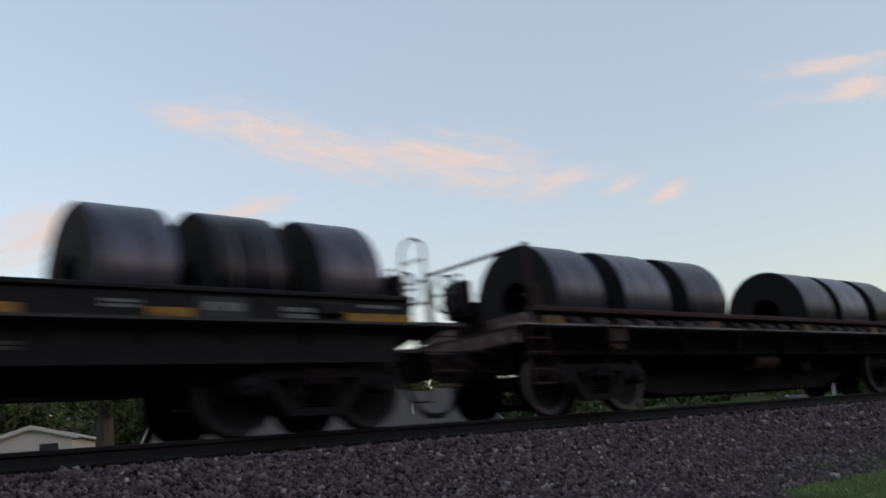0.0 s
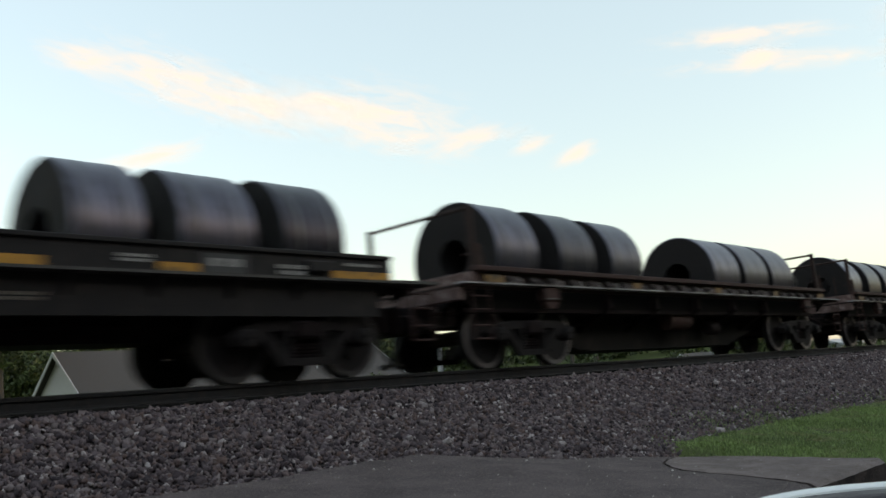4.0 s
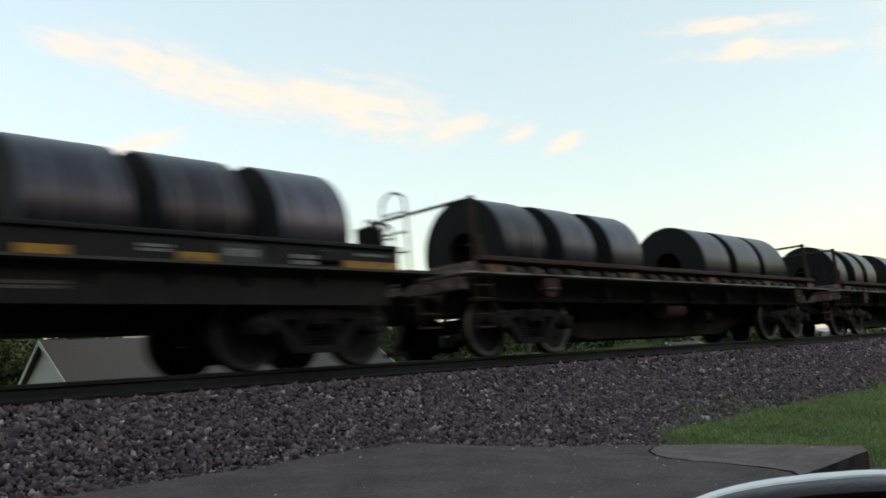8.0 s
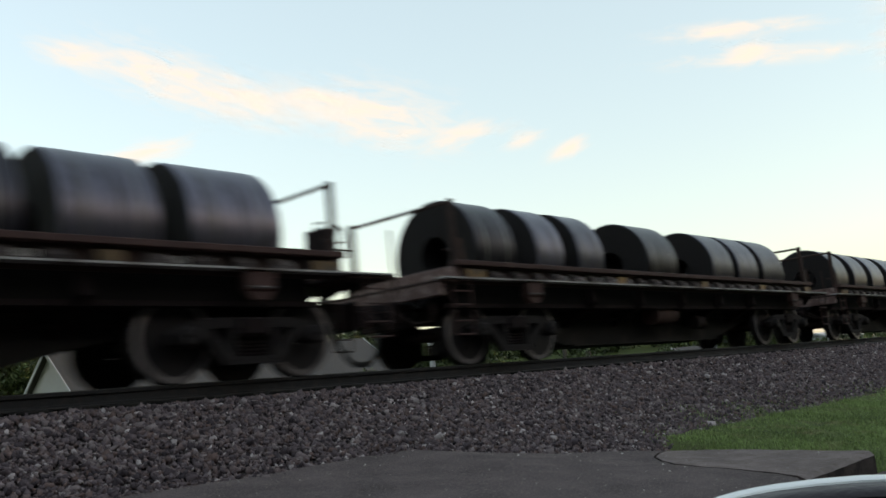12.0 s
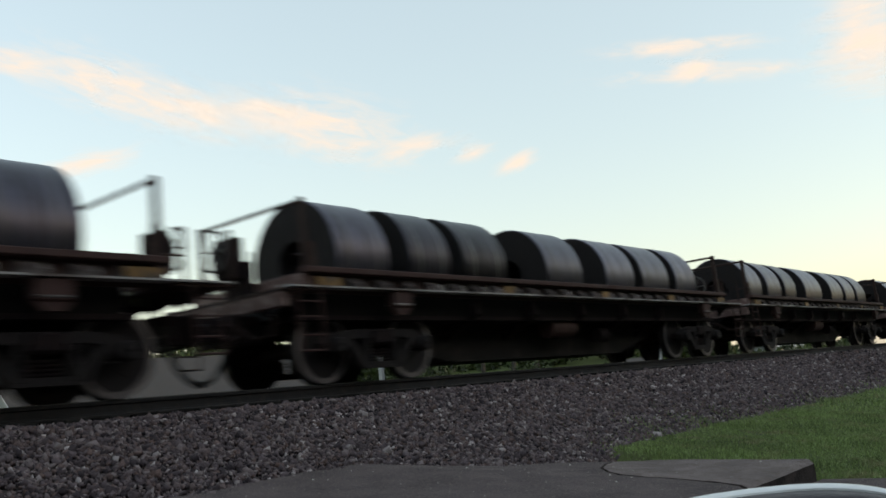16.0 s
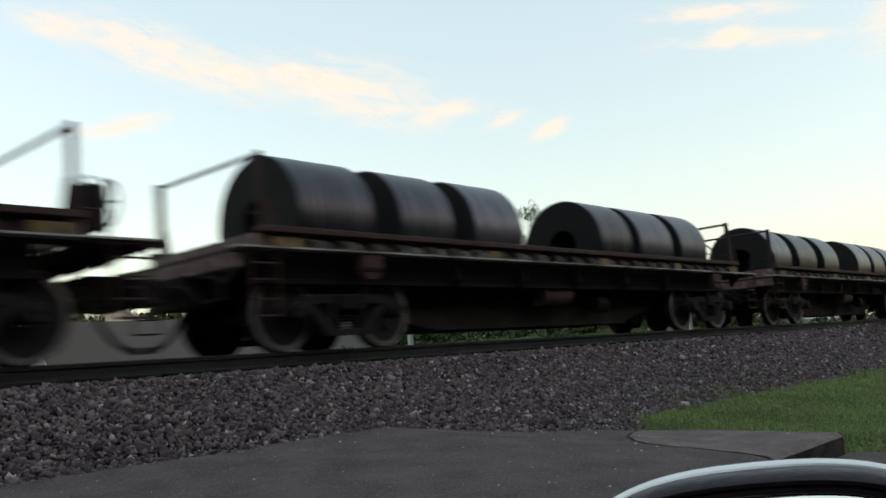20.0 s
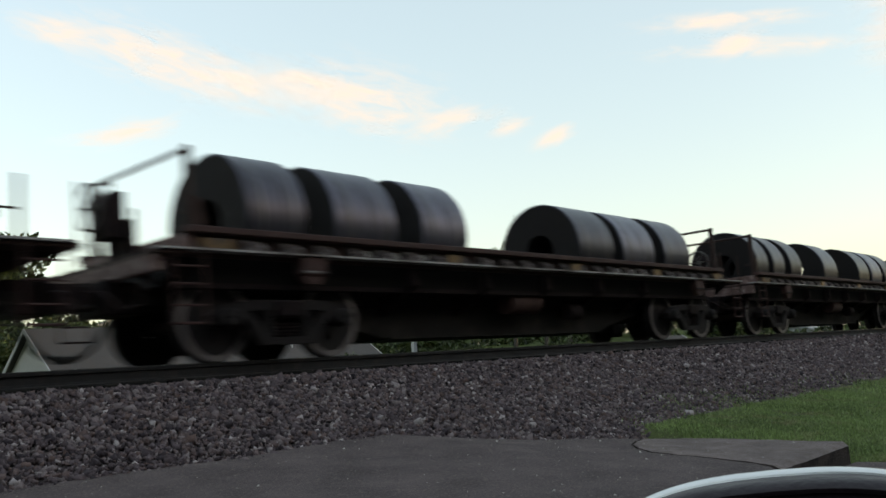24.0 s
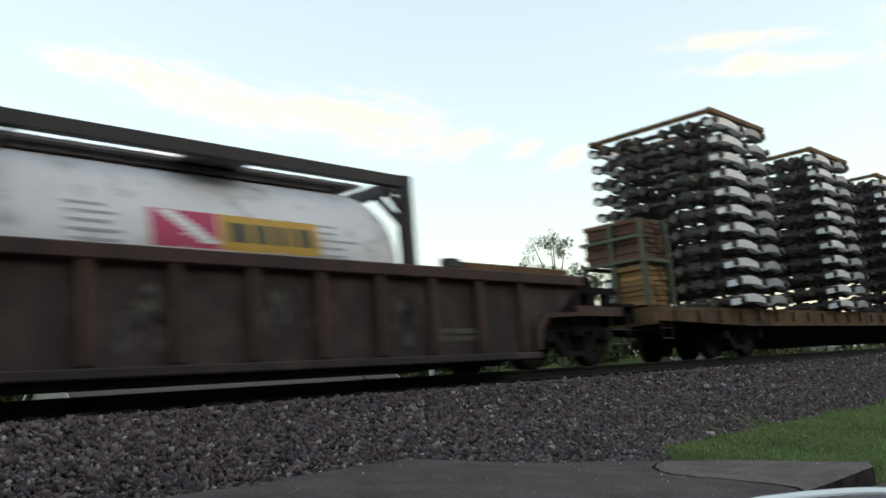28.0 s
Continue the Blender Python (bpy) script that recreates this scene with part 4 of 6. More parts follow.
def coil_train(centre, kind, flip, *coils, fuller=()):
    """A coil car at its place, its brake gear leading or not, and its coils as (front end, width), some wound fuller than others."""
    if (kind, flip) not in KINDS:
        gear = -1 if flip else 1
        car = KINDS[kind, flip] = coil_car_brown(gear) if kind == "brown" else coil_car_black(gear)
    else:
        car = copy_thing(KINDS[kind, flip], Matrix())
    ride(car, centre)
    for n, (x, w) in enumerate(coils):
        r = COIL_R
        if w < 0:
            w, r = -w, COIL_R - 0.177
        elif n < len(fuller):
            r += fuller[n]
        c = steel_coil(w, r)
        zc = COIL_Z - 1.21 * (COIL_R - r)
        ride(c, centre + x + w / 2, random.uniform(-0.01, 0.01), zc)
    return car


def span(*ends):
    """Coils from pairs of front and rear ends."""
    return [(a, b - a) for a, b in zip(ends[::2], ends[1::2])]


coil_train(0.06, "black", False, *span(-6.1, -5, -4.6, -3.5, -3.1, -2, 3, 3.9, 4.35, 5.3, 5.75, 6.67), fuller=(0, 0, 0, -0.025, -0.018, -0.008))
coil_train(16.29, "brown", True, *span(-6.22, -5.12, -4.55, -3.32, -2.75, -1.52, 1.52, 2.77, 3.15, 4.42, 4.81, 6.03))
coil_train(32.34, "brown", False, *span(-6.24, -5.11, -4.67, -3.78, -3.43, -2.41, -0.96, 0.48, 2.31, 3.33, 3.67, 4.71, 5.05, 6.04))
coil_train(48.21, "brown", True, *span(-6.13, -5.44, -4.9, -4.06, -3.73, -2.6, -0.93, 0.4, 2.3, 3.29, 3.6, 4.57, 4.88, 5.9))
coil_train(64.28, "black", True, *span(-6.52, -5.57, -5.1, -4.12, -3.65, -2.67, -0.87, 0.45, 2.62, 3.48, 3.88, 4.93, 5.36, 6.34), fuller=(0, 0, 0, -0.018, -0.038, -0.033, -0.018))
coil_train(80.05, "brown", False, *span(-6.24, -5.16, -4.53, -3.41, -2.82, -1.74, 1.41, 2.71, 2.96, 4.26, 4.56, 5.86), fuller=(0.035, 0.03, 0.02))
coil_train(96.51, "brown", False, *span(-6.32, -5.32, -4.65, -3.52, -3, -1.87, -1.35, 0.25, 1.84, 2.99, 3.29, 4.44, 4.79, 5.94))
coil_train(112.57, "brown", True, *span(-6.12, -5.27, -4.75, -3.82, -3.2, -2.22, -0.9, 0.48, 2.45, 3.26, 3.46, 4.56, 4.81, 5.91))
coil_train(128.68, "black", False, *span(-6.58, -5.44, -4.63, -3.68, -3.02, -2.02, 1.83, 3.08, 3.42, 4.64, 5.08, 6.25))
coil_train(144.40, "brown", False, *span(-6.06, -4.89, -4.35, -3.3, -2.69, -1.54, 1.25, 2.55, 2.92, 4.26, 4.58, 5.92))
coil_train(160.66, "brown", False, *span(-6.38, -5.46, -4.71, -3.94, -3.56, -2.65, -0.85, 0.39), (2.16, -0.94), (3.67, 0.87), (4.88, 1.03))
coil_train(176.80, "brown", False, *span(-6.29, -5.04, -4.41, -3.32, -2.8, -1.88, 1.17, 2.35, 2.67, 4.11, 4.45, 5.88))
coil_train(192.64, "brown", False, *span(-6.26, -5.13, -4.48, -3.34, -2.83, -1.71, 1.63, 2.88, 3.28, 4.41, 4.78, 6.1))
coil_train(208.85, "brown", False, *span(-6.28, -5.29, -4.68, -3.9, -3.42, -2.56, -0.88, 0.35, 2, 3.05, 3.35, 4.45, 4.75, 6.05))
coil_train(224.97, "brown", False, *span(-6.12, -5.12, -4.55, -3.42, -2.8, -1.67, -1.05, 0.55, 1.5, 2.75, 3.1, 4.4, 4.75, 6.02))
coil_train(240.70, "brown", False, *span(-6.22, -5.22, -4.45, -3.37, -2.88, -1.75, -1.18, 0.32, 1.34, 2.53, 3.03, 4.25, 4.67, 5.9))
coil_train(256.49, "brown", False, *span(-6.25, -5.27, -4.76, -3.71, -3.23, -2.08, -1.26, 0.37, 1.35, 2.6, 3.04, 4.31, 4.8, 5.98))
coil_train(272.55, "brown", True, *span(-6.27, -5.19, -4.71, -3.7, -3.34, -2.09, -0.77, 0.51, 1.5, 2.77, 3.15, 4.5, 4.9, 6))
coil_train(288.40, "brown", True, *span(-6.28, -5.21, -4.72, -3.59, -3.18, -2.19, -1.22, 0.47, 1.6, 2.93, 3.31, 4.47, 4.9, 6.03))
coil_train(304.71, "brown", True, *span(-6.27, -4.97, -4.35, -3.09, -2.63, -1.55, 1.19, 2.4, 2.76, 4.21, 4.63, 5.98))
coil_train(320.85, "brown", False, *span(-6.13, -4.83, -4.22, -2.99, -2.57, -1.25, 0.95, 2.4, 2.8, 4.21, 4.67, 6.02))
coil_train(337.08, "brown", False, *span(-6.32, -4.9, -4.35, -3.13, -2.63, -1.33, 1.29, 2.5, 2.85, 4.3, 4.7, 6.02))
coil_train(353.54, "brown", False, *span(-6.32, -4.97, -4.33, -2.85, -2.2, -0.87, 1.15, 2.55, 2.95, 4.3, 4.7, 6.02))
coil_train(369.23, "brown", True, *span(-6.22, -5.12, -4.45, -3.22, -2.45, -1.22, 1.48, 2.55, 2.97, 4.15, 4.62, 6))
coil_train(385.29, "brown", True, *span(-6.12, -4.99, -4.41, -3.32, -2.83, -1.72, 1.38, 2.64, 3.08, 4.32, 4.74, 5.98))
coil_train(401.39, "brown", True, *span(-6.11, -5.15, -4.66, -3.44, -2.91, -1.86, 1.44, 2.68, 3.05, 4.35, 4.8, 6))
coil_train(417.47, "brown", True, *span(-6.25, -5.49, -5.12, -4.3, -3.89, -3.04, -1.15, 0.06, 2.2, 3.3, 3.62, 4.7, 5.08, 6.1))


# ---- well cars with tank containers ----
def cyl_patch(bm, x0, x1, a0, a1, r, n=8):
    """A thin patch laid on a lying cylinder; angles in degrees above the near side's level."""
    rows = []
    for k in range(n + 1):
        a = radians(a0 + (a1 - a0) * k / n)
        rows.append([bm.verts.new((x, -r * math.cos(a), r * math.sin(a))) for x in (x0, x1)])
    for p, q in zip(rows, rows[1:]):
        bm.faces.new((p[0], p[1], q[1], q[0]))
    return bm


def tank_container(frame_mat, style):
    """A twenty-foot frame with a lying white tank, marked on its sides."""
    look_of = "grey" if frame_mat is FRAME_GREY else "blue"
    ob = tagged(new("tank_container"), f"white tank in a {look_of} open steel container frame", "tank container", "tank containers")
    L2, H = 3.029, 2.591
    zc, r = 1.3, 1.19
    prof = [(-2.95, 0.02), (-2.93, 0.5), (-2.89, 0.86), (-2.78, 1.06), (-2.55, r - 0.03), (-2.35, r), (2.35, r), (2.55, r - 0.03), (2.78, 1.06), (2.89, 0.86), (2.93, 0.5), (2.95, 0.02)]
    t = part("tank_shell", lathe(B(), prof, 48), TANK_WHITE, ob, "white clad cylindrical tank", True)
    t.location = (0, 0, zc)
    for x in (-1.9, 1.9, -0.65, 0.65):
        bm = lathe(B(), [(x - 0.02, r - 0.01), (x - 0.02, r + 0.006), (x + 0.02, r + 0.006), (x + 0.02, r - 0.01)], 48)
        part("cladding_band", bm, TANK_WHITE, ob, smooth=True).location = (0, 0, zc)
    for y in (-0.3, 0.3):
        bm = box(B(), -2.3, 2.2, y - 0.2, y + 0.2, zc + r - 0.06, zc + r + 0.02, 0.01)
        part("spill_coaming", bm, WALK_GREY, ob, "grey coaming along the tank's top")
    pm = None
    for x in (-L2 + 0.08, L2 - 0.08):
        for y in (-1.14, 1.14):
            if pm is None:
                pm = part("corner_post", box(B(), -0.09, 0.09, -0.09, 0.09, 0, H, 0.01), frame_mat, ob)
                pm.location = (x, y, 0)
            else:
                again(pm, pose(x, y, 0))
    for y in (-1.16, 1.16):
        part("top_rail", box(B(), -L2 + 0.1, L2 - 0.1, y - 0.06, y + 0.06, H - 0.18, H - 0.01, 0.008), frame_mat, ob)
        part("bottom_rail", box(B(), -L2 + 0.1, L2 - 0.1, y - 0.06, y + 0.06, 0.03, 0.18, 0.008), frame_mat, ob)
    for s in (-1, 1):
        x = s * (L2 - 0.08)
        part("end_rail", box(B(), x - 0.05, x + 0.05, -1.1, 1.1, H - 0.2, H - 0.01, 0.008), frame_mat, ob)
        part("end_rail", box(B(), x - 0.06, x + 0.06, -1.1, 1.1, 0.03, 0.18, 0.008), frame_mat, ob)
        for y in (-1, 1):
            part("corner_brace", rod(B(), (x, y * 1.1, 1.85), (x, y * 0.5, H - 0.1), 0.055, 8), frame_mat, ob)
            part("corner_brace", rod(B(), (x, y * 1.1, 0.75), (x, y * 0.5, 0.12), 0.05, 8), frame_mat, ob)
            part("side_brace", rod(B(), (x, y * 1.14, 2.0), (x - s * 0.45, y * 1.14, H - 0.15), 0.045, 8), frame_mat, ob)
    bm = box(B(), -2.7, 2.6, -0.62, -0.12, H - 0.09, H - 0.05)
    for k in range(12):
        box(bm, -2.6 + k * 0.45, -2.55 + k * 0.45, -0.62, -0.12, H - 0.05, H - 0.035)
    part("walkway", bm, WALK_GREY, ob, "grey grating walkway")
    bm = box(B(), -0.4, 0.5, -1.1, -0.5, H - 0.09, H - 0.05)
    part("side_walkway", bm, WALK_GREY, ob)
    bm = lathe(B(), [(-0.07, 0.02), (-0.07, 0.27), (0.05, 0.3), (0.07, 0.3), (0.07, 0.02)], 20)
    mh = part("manhole", bm, TANK_WHITE, ob, "round manhole lid", True)
    mh.matrix_basis = pose(0, 0, zc + r + 0.02, 0, 90, 0)
    bm = B()
    for dy in (0.62, 0.98):
        rod(bm, (-L2 + 0.05, -dy, 0.2), (-L2 + 0.05, -dy, 2.4), 0.018, 6)
    for k in range(7):
        rod(bm, (-L2 + 0.05, -0.62, 0.35 + k * 0.3), (-L2 + 0.05, -0.98, 0.35 + k * 0.3), 0.014, 6)
    part("ladder", bm, frame_mat, ob, "thin end ladder")
    # end sign
    bm = prism(B(), [(-0.02, 1.55), (-0.36, 1.55), (-0.19, 1.85)], -2.972, -2.957, "x")
    part("warning_triangle", bm, MARK_YELLOW, ob, "yellow warning triangle")
    rr = r + 0.005

    def patch(name, quads, mat, label, lift=0.0):
        bm = B()
        for q in quads:
            cyl_patch(bm, *q, rr + lift)
        p = part(name, bm, mat, ob, label)
        p.location = (0, 0, zc)
        return p

    if style == 0:
        patch("ochre_panel", [(-0.17, 1.31, -15, 11)], MARK_YELLOW, "ochre marking panel")
        patch("panel_mark", [(-0.08, 0.14, -5, 8), (0.22, 0.42, -5, 8), (0.5, 0.7, -5, 8), (0.78, 0.9, -5, 8), (0.98, 1.2, -5, 8), (-0.08, 1.2, -11, -9)], MARK_DARK, "dark bars on the ochre panel", 0.003)
        patch("pink_mark", [(-1.15, -0.95, -14, -2), (-0.95, -0.6, -4, 2), (-0.7, -0.5, -14, -4), (-0.6, -0.35, 4, 12), (-0.45, -0.25, -3, 6)], MARK_PINK, "faded pink marking")
    elif style == 1:
        patch("red_mark", [(-0.99, -0.8, -14, 12), (-0.8, -0.62, -14, -9), (-0.8, -0.56, 6, 12), (-0.66, -0.5, -6, 2), (-0.5, -0.3, -9, 6)], MARK_RED, "red angular marking")
        patch("ochre_panel", [(0.08, 1.6, 1, 12), (0.95, 1.6, -13, 1)], MARK_YELLOW, "ochre marking panel with a corner patched white")
        patch("panel_mark", [(0.2, 0.7, 4, 9), (0.9, 1.3, 4, 9), (1.05, 1.45, -8, -5)], MARK_DARK, "dark marks on the ochre panel", 0.003)
    elif style == 2:
        patch("blue_mark", [(-2.1, -1.72, -6, 42)], MARK_BLUE, "tall blue marking")
        patch("blue_letters", [(-2.02, -1.8, 28, 33), (-2.02, -1.8, 15, 20), (-2.02, -1.8, 2, 7)], MARK_GREY, "pale marks on the blue panel", 0.003)
        patch("dark_mark", [(0.9, 1.1, 22, 28), (1.15, 1.6, 22, 25)], MARK_DARK, "small dark marking")
    else:
        patch("red_mark", [(-1.07, -0.2, 0, 22)], MARK_RED, "red square marking")
        patch("white_stroke", [(-0.96 + 0.07 * k, -0.72 + 0.07 * k, 19 - 2.3 * k, 21.4 - 2.3 * k) for k in range(8)], TANK_WHITE, "white diagonal stroke across the red square", 0.003)
        patch("ochre_panel", [(-0.18, 1.3, 0, 22)], MARK_YELLOW, "ochre marking panel")
        patch("panel_mark", [(-0.06, 0.22, 5, 17), (0.3, 0.5, 5, 17), (0.57, 0.72, 5, 17), (0.79, 0.89, 5, 17), (0.96, 1.18, 5, 17)], MARK_DARK, "dark bars on the ochre panel", 0.003)
    rng = random.Random(style)
    bars = []
    for base in (-2.0 if style != 2 else -0.6, 1.3):
        for k in range(5):
            bars.append((base, base + rng.uniform(0.3, 0.75), 20 - k * 5, 21.6 - k * 5))
    tagged(patch("small_writing", bars, MARK_GREY, "lines of small grey writing"), kind="stuff")
    return ob


def well_car(mat, panel, label, low, chord, strip, top, band, ribs, truck_x, deck, gear):
    """A deep well between two raised ends. Half lengths: of the well's floor, of its top chord, of the whole side; deck: near and far edge of the end walkway."""
    car = tagged(new("well_car"), label, "freight car", "well cars of the train")
    part("well_floor", box(B(), -low, low, -1.3, 1.3, 0.16, 0.24), GRIME, car)
    rib = None
    for s in (-1, 1):
        sheet = [(-low, 0.2), (low, 0.2), (low, 0.55), (low + 0.15, 0.74), (low + 0.7, 0.9), (chord, top - band), (-chord, top - band), (-low - 0.7, 0.9), (-low - 0.15, 0.74), (-low, 0.55)]
        # the sheet's colour is darker than that of ribs and top chord
        part("side_sheet", prism(B(), sheet, s * 1.3 - 0.012, s * 1.3 + 0.012), panel, car, "dark stained side sheet")
        part("top_chord", box(B(), -chord, chord, s * 1.34 - 0.1, s * 1.34 + 0.1, top - band, top, 0.015), mat, car)
        part("bottom_chord", box(B(), -low, low, s * 1.33 - 0.08, s * 1.33 + 0.08, 0.14, 0.25, 0.015), panel, car)
        for x in ribs:
            if rib is None:
                rib = part("side_rib", prism(B(), [(1.31, 0.25), (1.4, 0.28), (1.42, top - band), (1.31, top - band)], -0.05, 0.05, "x"), mat, car)
                rib.matrix_basis = pose(x, 0, 0, 0, 0, 0 if s > 0 else 180)
            else:
                again(rib, pose(x, 0, 0, 0, 0, 0 if s > 0 else 180))
        for q in (-1, 1):
            a, b = sorted((q * (chord - 0.35), q * (chord - 0.35 - (1.3 if chord < 8 else 2.9))))
            plate = part("guide_plate", box(B(), a, b, s * 1.31 - 0.06, s * 1.31 + 0.06, top, top + 0.11, 0.012), ORANGE_RUST, car, "orange rusty guide plate on the chord")
            e = a if q > 0 else b
            part("guide_cap", box(B(), e - 0.16, e + 0.16, s * 1.31 - 0.08, s * 1.31 + 0.08, top + 0.002, top + 0.15, 0.02), EDGE_DARK, plate, "worn casting at the plate's end")
            bm = prism(B(), [(q * (chord - 0.2), 0.84), (q * strip, 0.84), (q * strip, 1.0), (q * chord, 1.02), (q * (chord - 0.2), 1.02)], s * 1.34 - 0.05, s * 1.34 + 0.05)
            part("end_side_sill", bm, mat, car)
            part("arch_plate", prism(B(), [(q * (low - 0.1), 0.28), (q * (low + 0.04), 0.28), (q * (low + 0.1), 0.6), (q * (low + 0.3), 0.8), (q * (chord - 0.1), 0.84), (q * (chord - 0.1), 0.9), (q * (low + 0.2), 0.88), (q * (low - 0.06), 0.65)], s * 1.34 - 0.07, s * 1.34 + 0.07), mat, car)
    for s in (-1, 1):
        bm = prism(B(), [(s * (low - 0.9), 0.2), (s * low, 0.2), (s * (low + 0.1), 0.75), (s * (chord + 0.1), 0.86), (s * (chord + 0.1), top - 0.1), (s * (low - 0.9), top - 0.1)], -1.28, 1.28)
        part("well_bulkhead", bm, GRIME, car, "dark slope sheet at the well's end")
        part("end_sill", box(B(), min(s * chord, s * (strip + 0.5)), max(s * chord, s * (strip + 0.5)), -0.5, 0.5, 0.74, 1.04, 0.02), GRIME, car)
        part("end_deck", box(B(), min(s * (strip - 0.2), s * (strip + 0.6)), max(s * (strip - 0.2), s * (strip + 0.6)), -1.32, 1.32, 1.02, 1.09, 0.01), GRIME, car, "dark end deck")
        part("end_plate", box(B(), min(s * (strip + 0.5), s * (strip + 0.58)), max(s * (strip + 0.5), s * (strip + 0.58)), -1.3, 1.3, 0.72, 1.02, 0.01), GRIME, car)
        a, b = sorted((s * deck[0], s * deck[1]))
        n = int((b - a) / 0.25)
        for k in range(n):
            part("walkway_slat", box(B(), a + k * (b - a) / n, a + (k + 0.85) * (b - a) / n, -1.26, 1.26, 1.32, 1.37), GRIME, car)
        for q in (-1.22, 0, 1.22):
            part("walkway_beam", box(B(), a, b, q - 0.04, q + 0.04, 1.25, 1.318), GRIME, car)
        for xx in (a + 0.3, b - 0.3):
            for q in (-1.18, 1.18):
                part("walkway_post", box(B(), xx - 0.14, xx + 0.14, q - 0.05, q + 0.05, 1.0, 1.26), GRIME, car)
        x = s * (strip - 0.1)
        for q in (-1.36, 1.36):
            bm = B()
            for dz in (0.34, 0.6):
                rod(bm, (x - 0.3, q, dz), (x + 0.3, q, dz), 0.016, 6)
            for dx in (-0.3, 0.3):
                rod(bm, (x + dx, q, 0.3), (x + dx, q, 0.9), 0.018, 6)
            part("step_iron", bm, EDGE_DARK, car, "steel corner step")
        # rims in dark steel colour, which stands for shade under the arch
        truck(car, s * truck_x, rim_mat=GRIME)
        coupler(car, s * (strip + 0.5), s)
    brake_gear(car, gear[0], gear[1], gear[2], gear[3])
    for x0, q in ((ribs[0] + 0.9, 5), (ribs[2] + 0.2, 8), (ribs[-3] + 0.2, 9)):
        writing(car, x0, x0 + 0.95, 0.44, 0.66, -1.318, 2, MARK_FAINT, "worn stencilled writing", q)
    return car


WELL_A, WELL_B = 435.13, 456.80
ride(well_car(WELL_TAN, TAN_PANEL, "tan-painted well car holding two tank containers", 6.72, 7.55, 9.3, 1.17, 0.19,
                       (-6.1, -4.4, -2.5, -1.25, 0.0, 1.3, 2.6, 4.45, 6.2), 8.2, (7.1, 8.95), (9.42, -1.0, -0.33, RUST_BROWN)), WELL_A)
well_b = ride(well_car(WELL_BROWN, BROWN_PANEL, "rusty brown well car with scrawled sides", 8.4, 9.75, 11.0, 1.52, 0.17,
                       [-8.15 + 1.01 * k for k in range(17)], 9.85, (9.95, 11.1), (11.35, -0.3, -0.42, GRIME)), WELL_B)
for x in (445.60, 446.35):
    part("stanchion", rod(B(), (x - WELL_B, -1.3, 1.0), (x - WELL_B, -1.3, 2.0), 0.035, 8), EDGE, well_b, "thin upright stanchion")
# scrawls on the brown side
rng = random.Random(3)
bm = B()
for cx in (-7.65, -6.6, -3.55, -2.6, -0.5, 1.5, 3.5, 5.55):
    for k in range(4):
        x, z = cx + rng.uniform(-0.3, 0.3), rng.uniform(0.5, 0.9)
        up = rng.choice((-1, 1))
        for q in range(rng.randint(3, 5)):
            x2 = min(max(x + rng.uniform(-0.22, 0.26), cx - 0.42), cx + 0.42)
            z2 = min(max(z + up * rng.uniform(0.15, 0.5), 0.4), 1.15)
            w = rng.uniform(0.014, 0.03)
            n = Vector((z - z2, x2 - x)).normalized() * w
            prism(bm, [(x - n.x, z - n.y), (x2 - n.x, z2 - n.y), (x2 + n.x, z2 + n.y), (x + n.x, z + n.y)], -1.3175, -1.3145)
            x, z, up = x2, z2, -up
tagged(part("paint_scrawl", bm, MARK_FAINT, well_b, "faint pale sprayed scrawls"), kind="stuff")

for x, fm, st in ((428.97, FRAME_GREY, 0), (435.05, FRAME_GREY, 1), (450.55, FRAME_BLUE, 2), (456.63, FRAME_GREY, 3)):
    ride(tank_container(fm, st), x + 3.03, 0, 0.285)

# ---- flat car with timber rack and stacked frames ----
flat = tagged(new("flat_car"), "long rusty ochre flat car with stacked frames", "freight car", "flat cars of the train")
part("deck", box(B(), -13.4, 13.4, -1.4, 1.4, 0.96, 1.05), DECK_OCHRE, flat, "rusty ochre deck")
for s in (-1, 1):
    part("side_sill", prism(B(), [(-13.4, 0.96), (13.4, 0.96), (13.4, 0.78), (9.0, 0.66), (-9.0, 0.66), (-13.4, 0.78)], s * 1.36 - 0.03, s * 1.36 + 0.03), DECK_OCHRE, flat)
    part("end_sill", box(B(), min(s * 13.35, s * 13.45), max(s * 13.35, s * 13.45), -1.4, 1.4, 0.7, 1.05, 0.01), DECK_OCHRE, flat)
    pk = None
    for k in range(26):
        if pk is None:
            pk = part("stake_pocket", box(B(), -0.06, 0.06, 1.39, 1.45, 0.76, 1.0, 0.01), DECK_OCHRE, flat)
            pk.matrix_basis = pose(-12.6 + k, 0, 0, 0, 0, 0 if s > 0 else 180)
        else:
            again(pk, pose(-12.6 + k, 0, 0, 0, 0, 0 if s > 0 else 180))
    truck(flat, s * 9.1, rim_mat=GRIME)
    coupler(flat, s * 13.35, s)
    for x in (-13.0, 13.0):
        grab_irons(flat, x, s)
part("centre_sill", prism(B(), [(-13.2, 0.96), (13.2, 0.96), (13.2, 0.7), (9.6, 0.66), (7.2, 0.2), (-7.2, 0.2), (-9.6, 0.66), (-13.2, 0.7)], -0.4, 0.4), GRIME, flat)
FX = 469.00 + 13.4
ride(flat, FX)

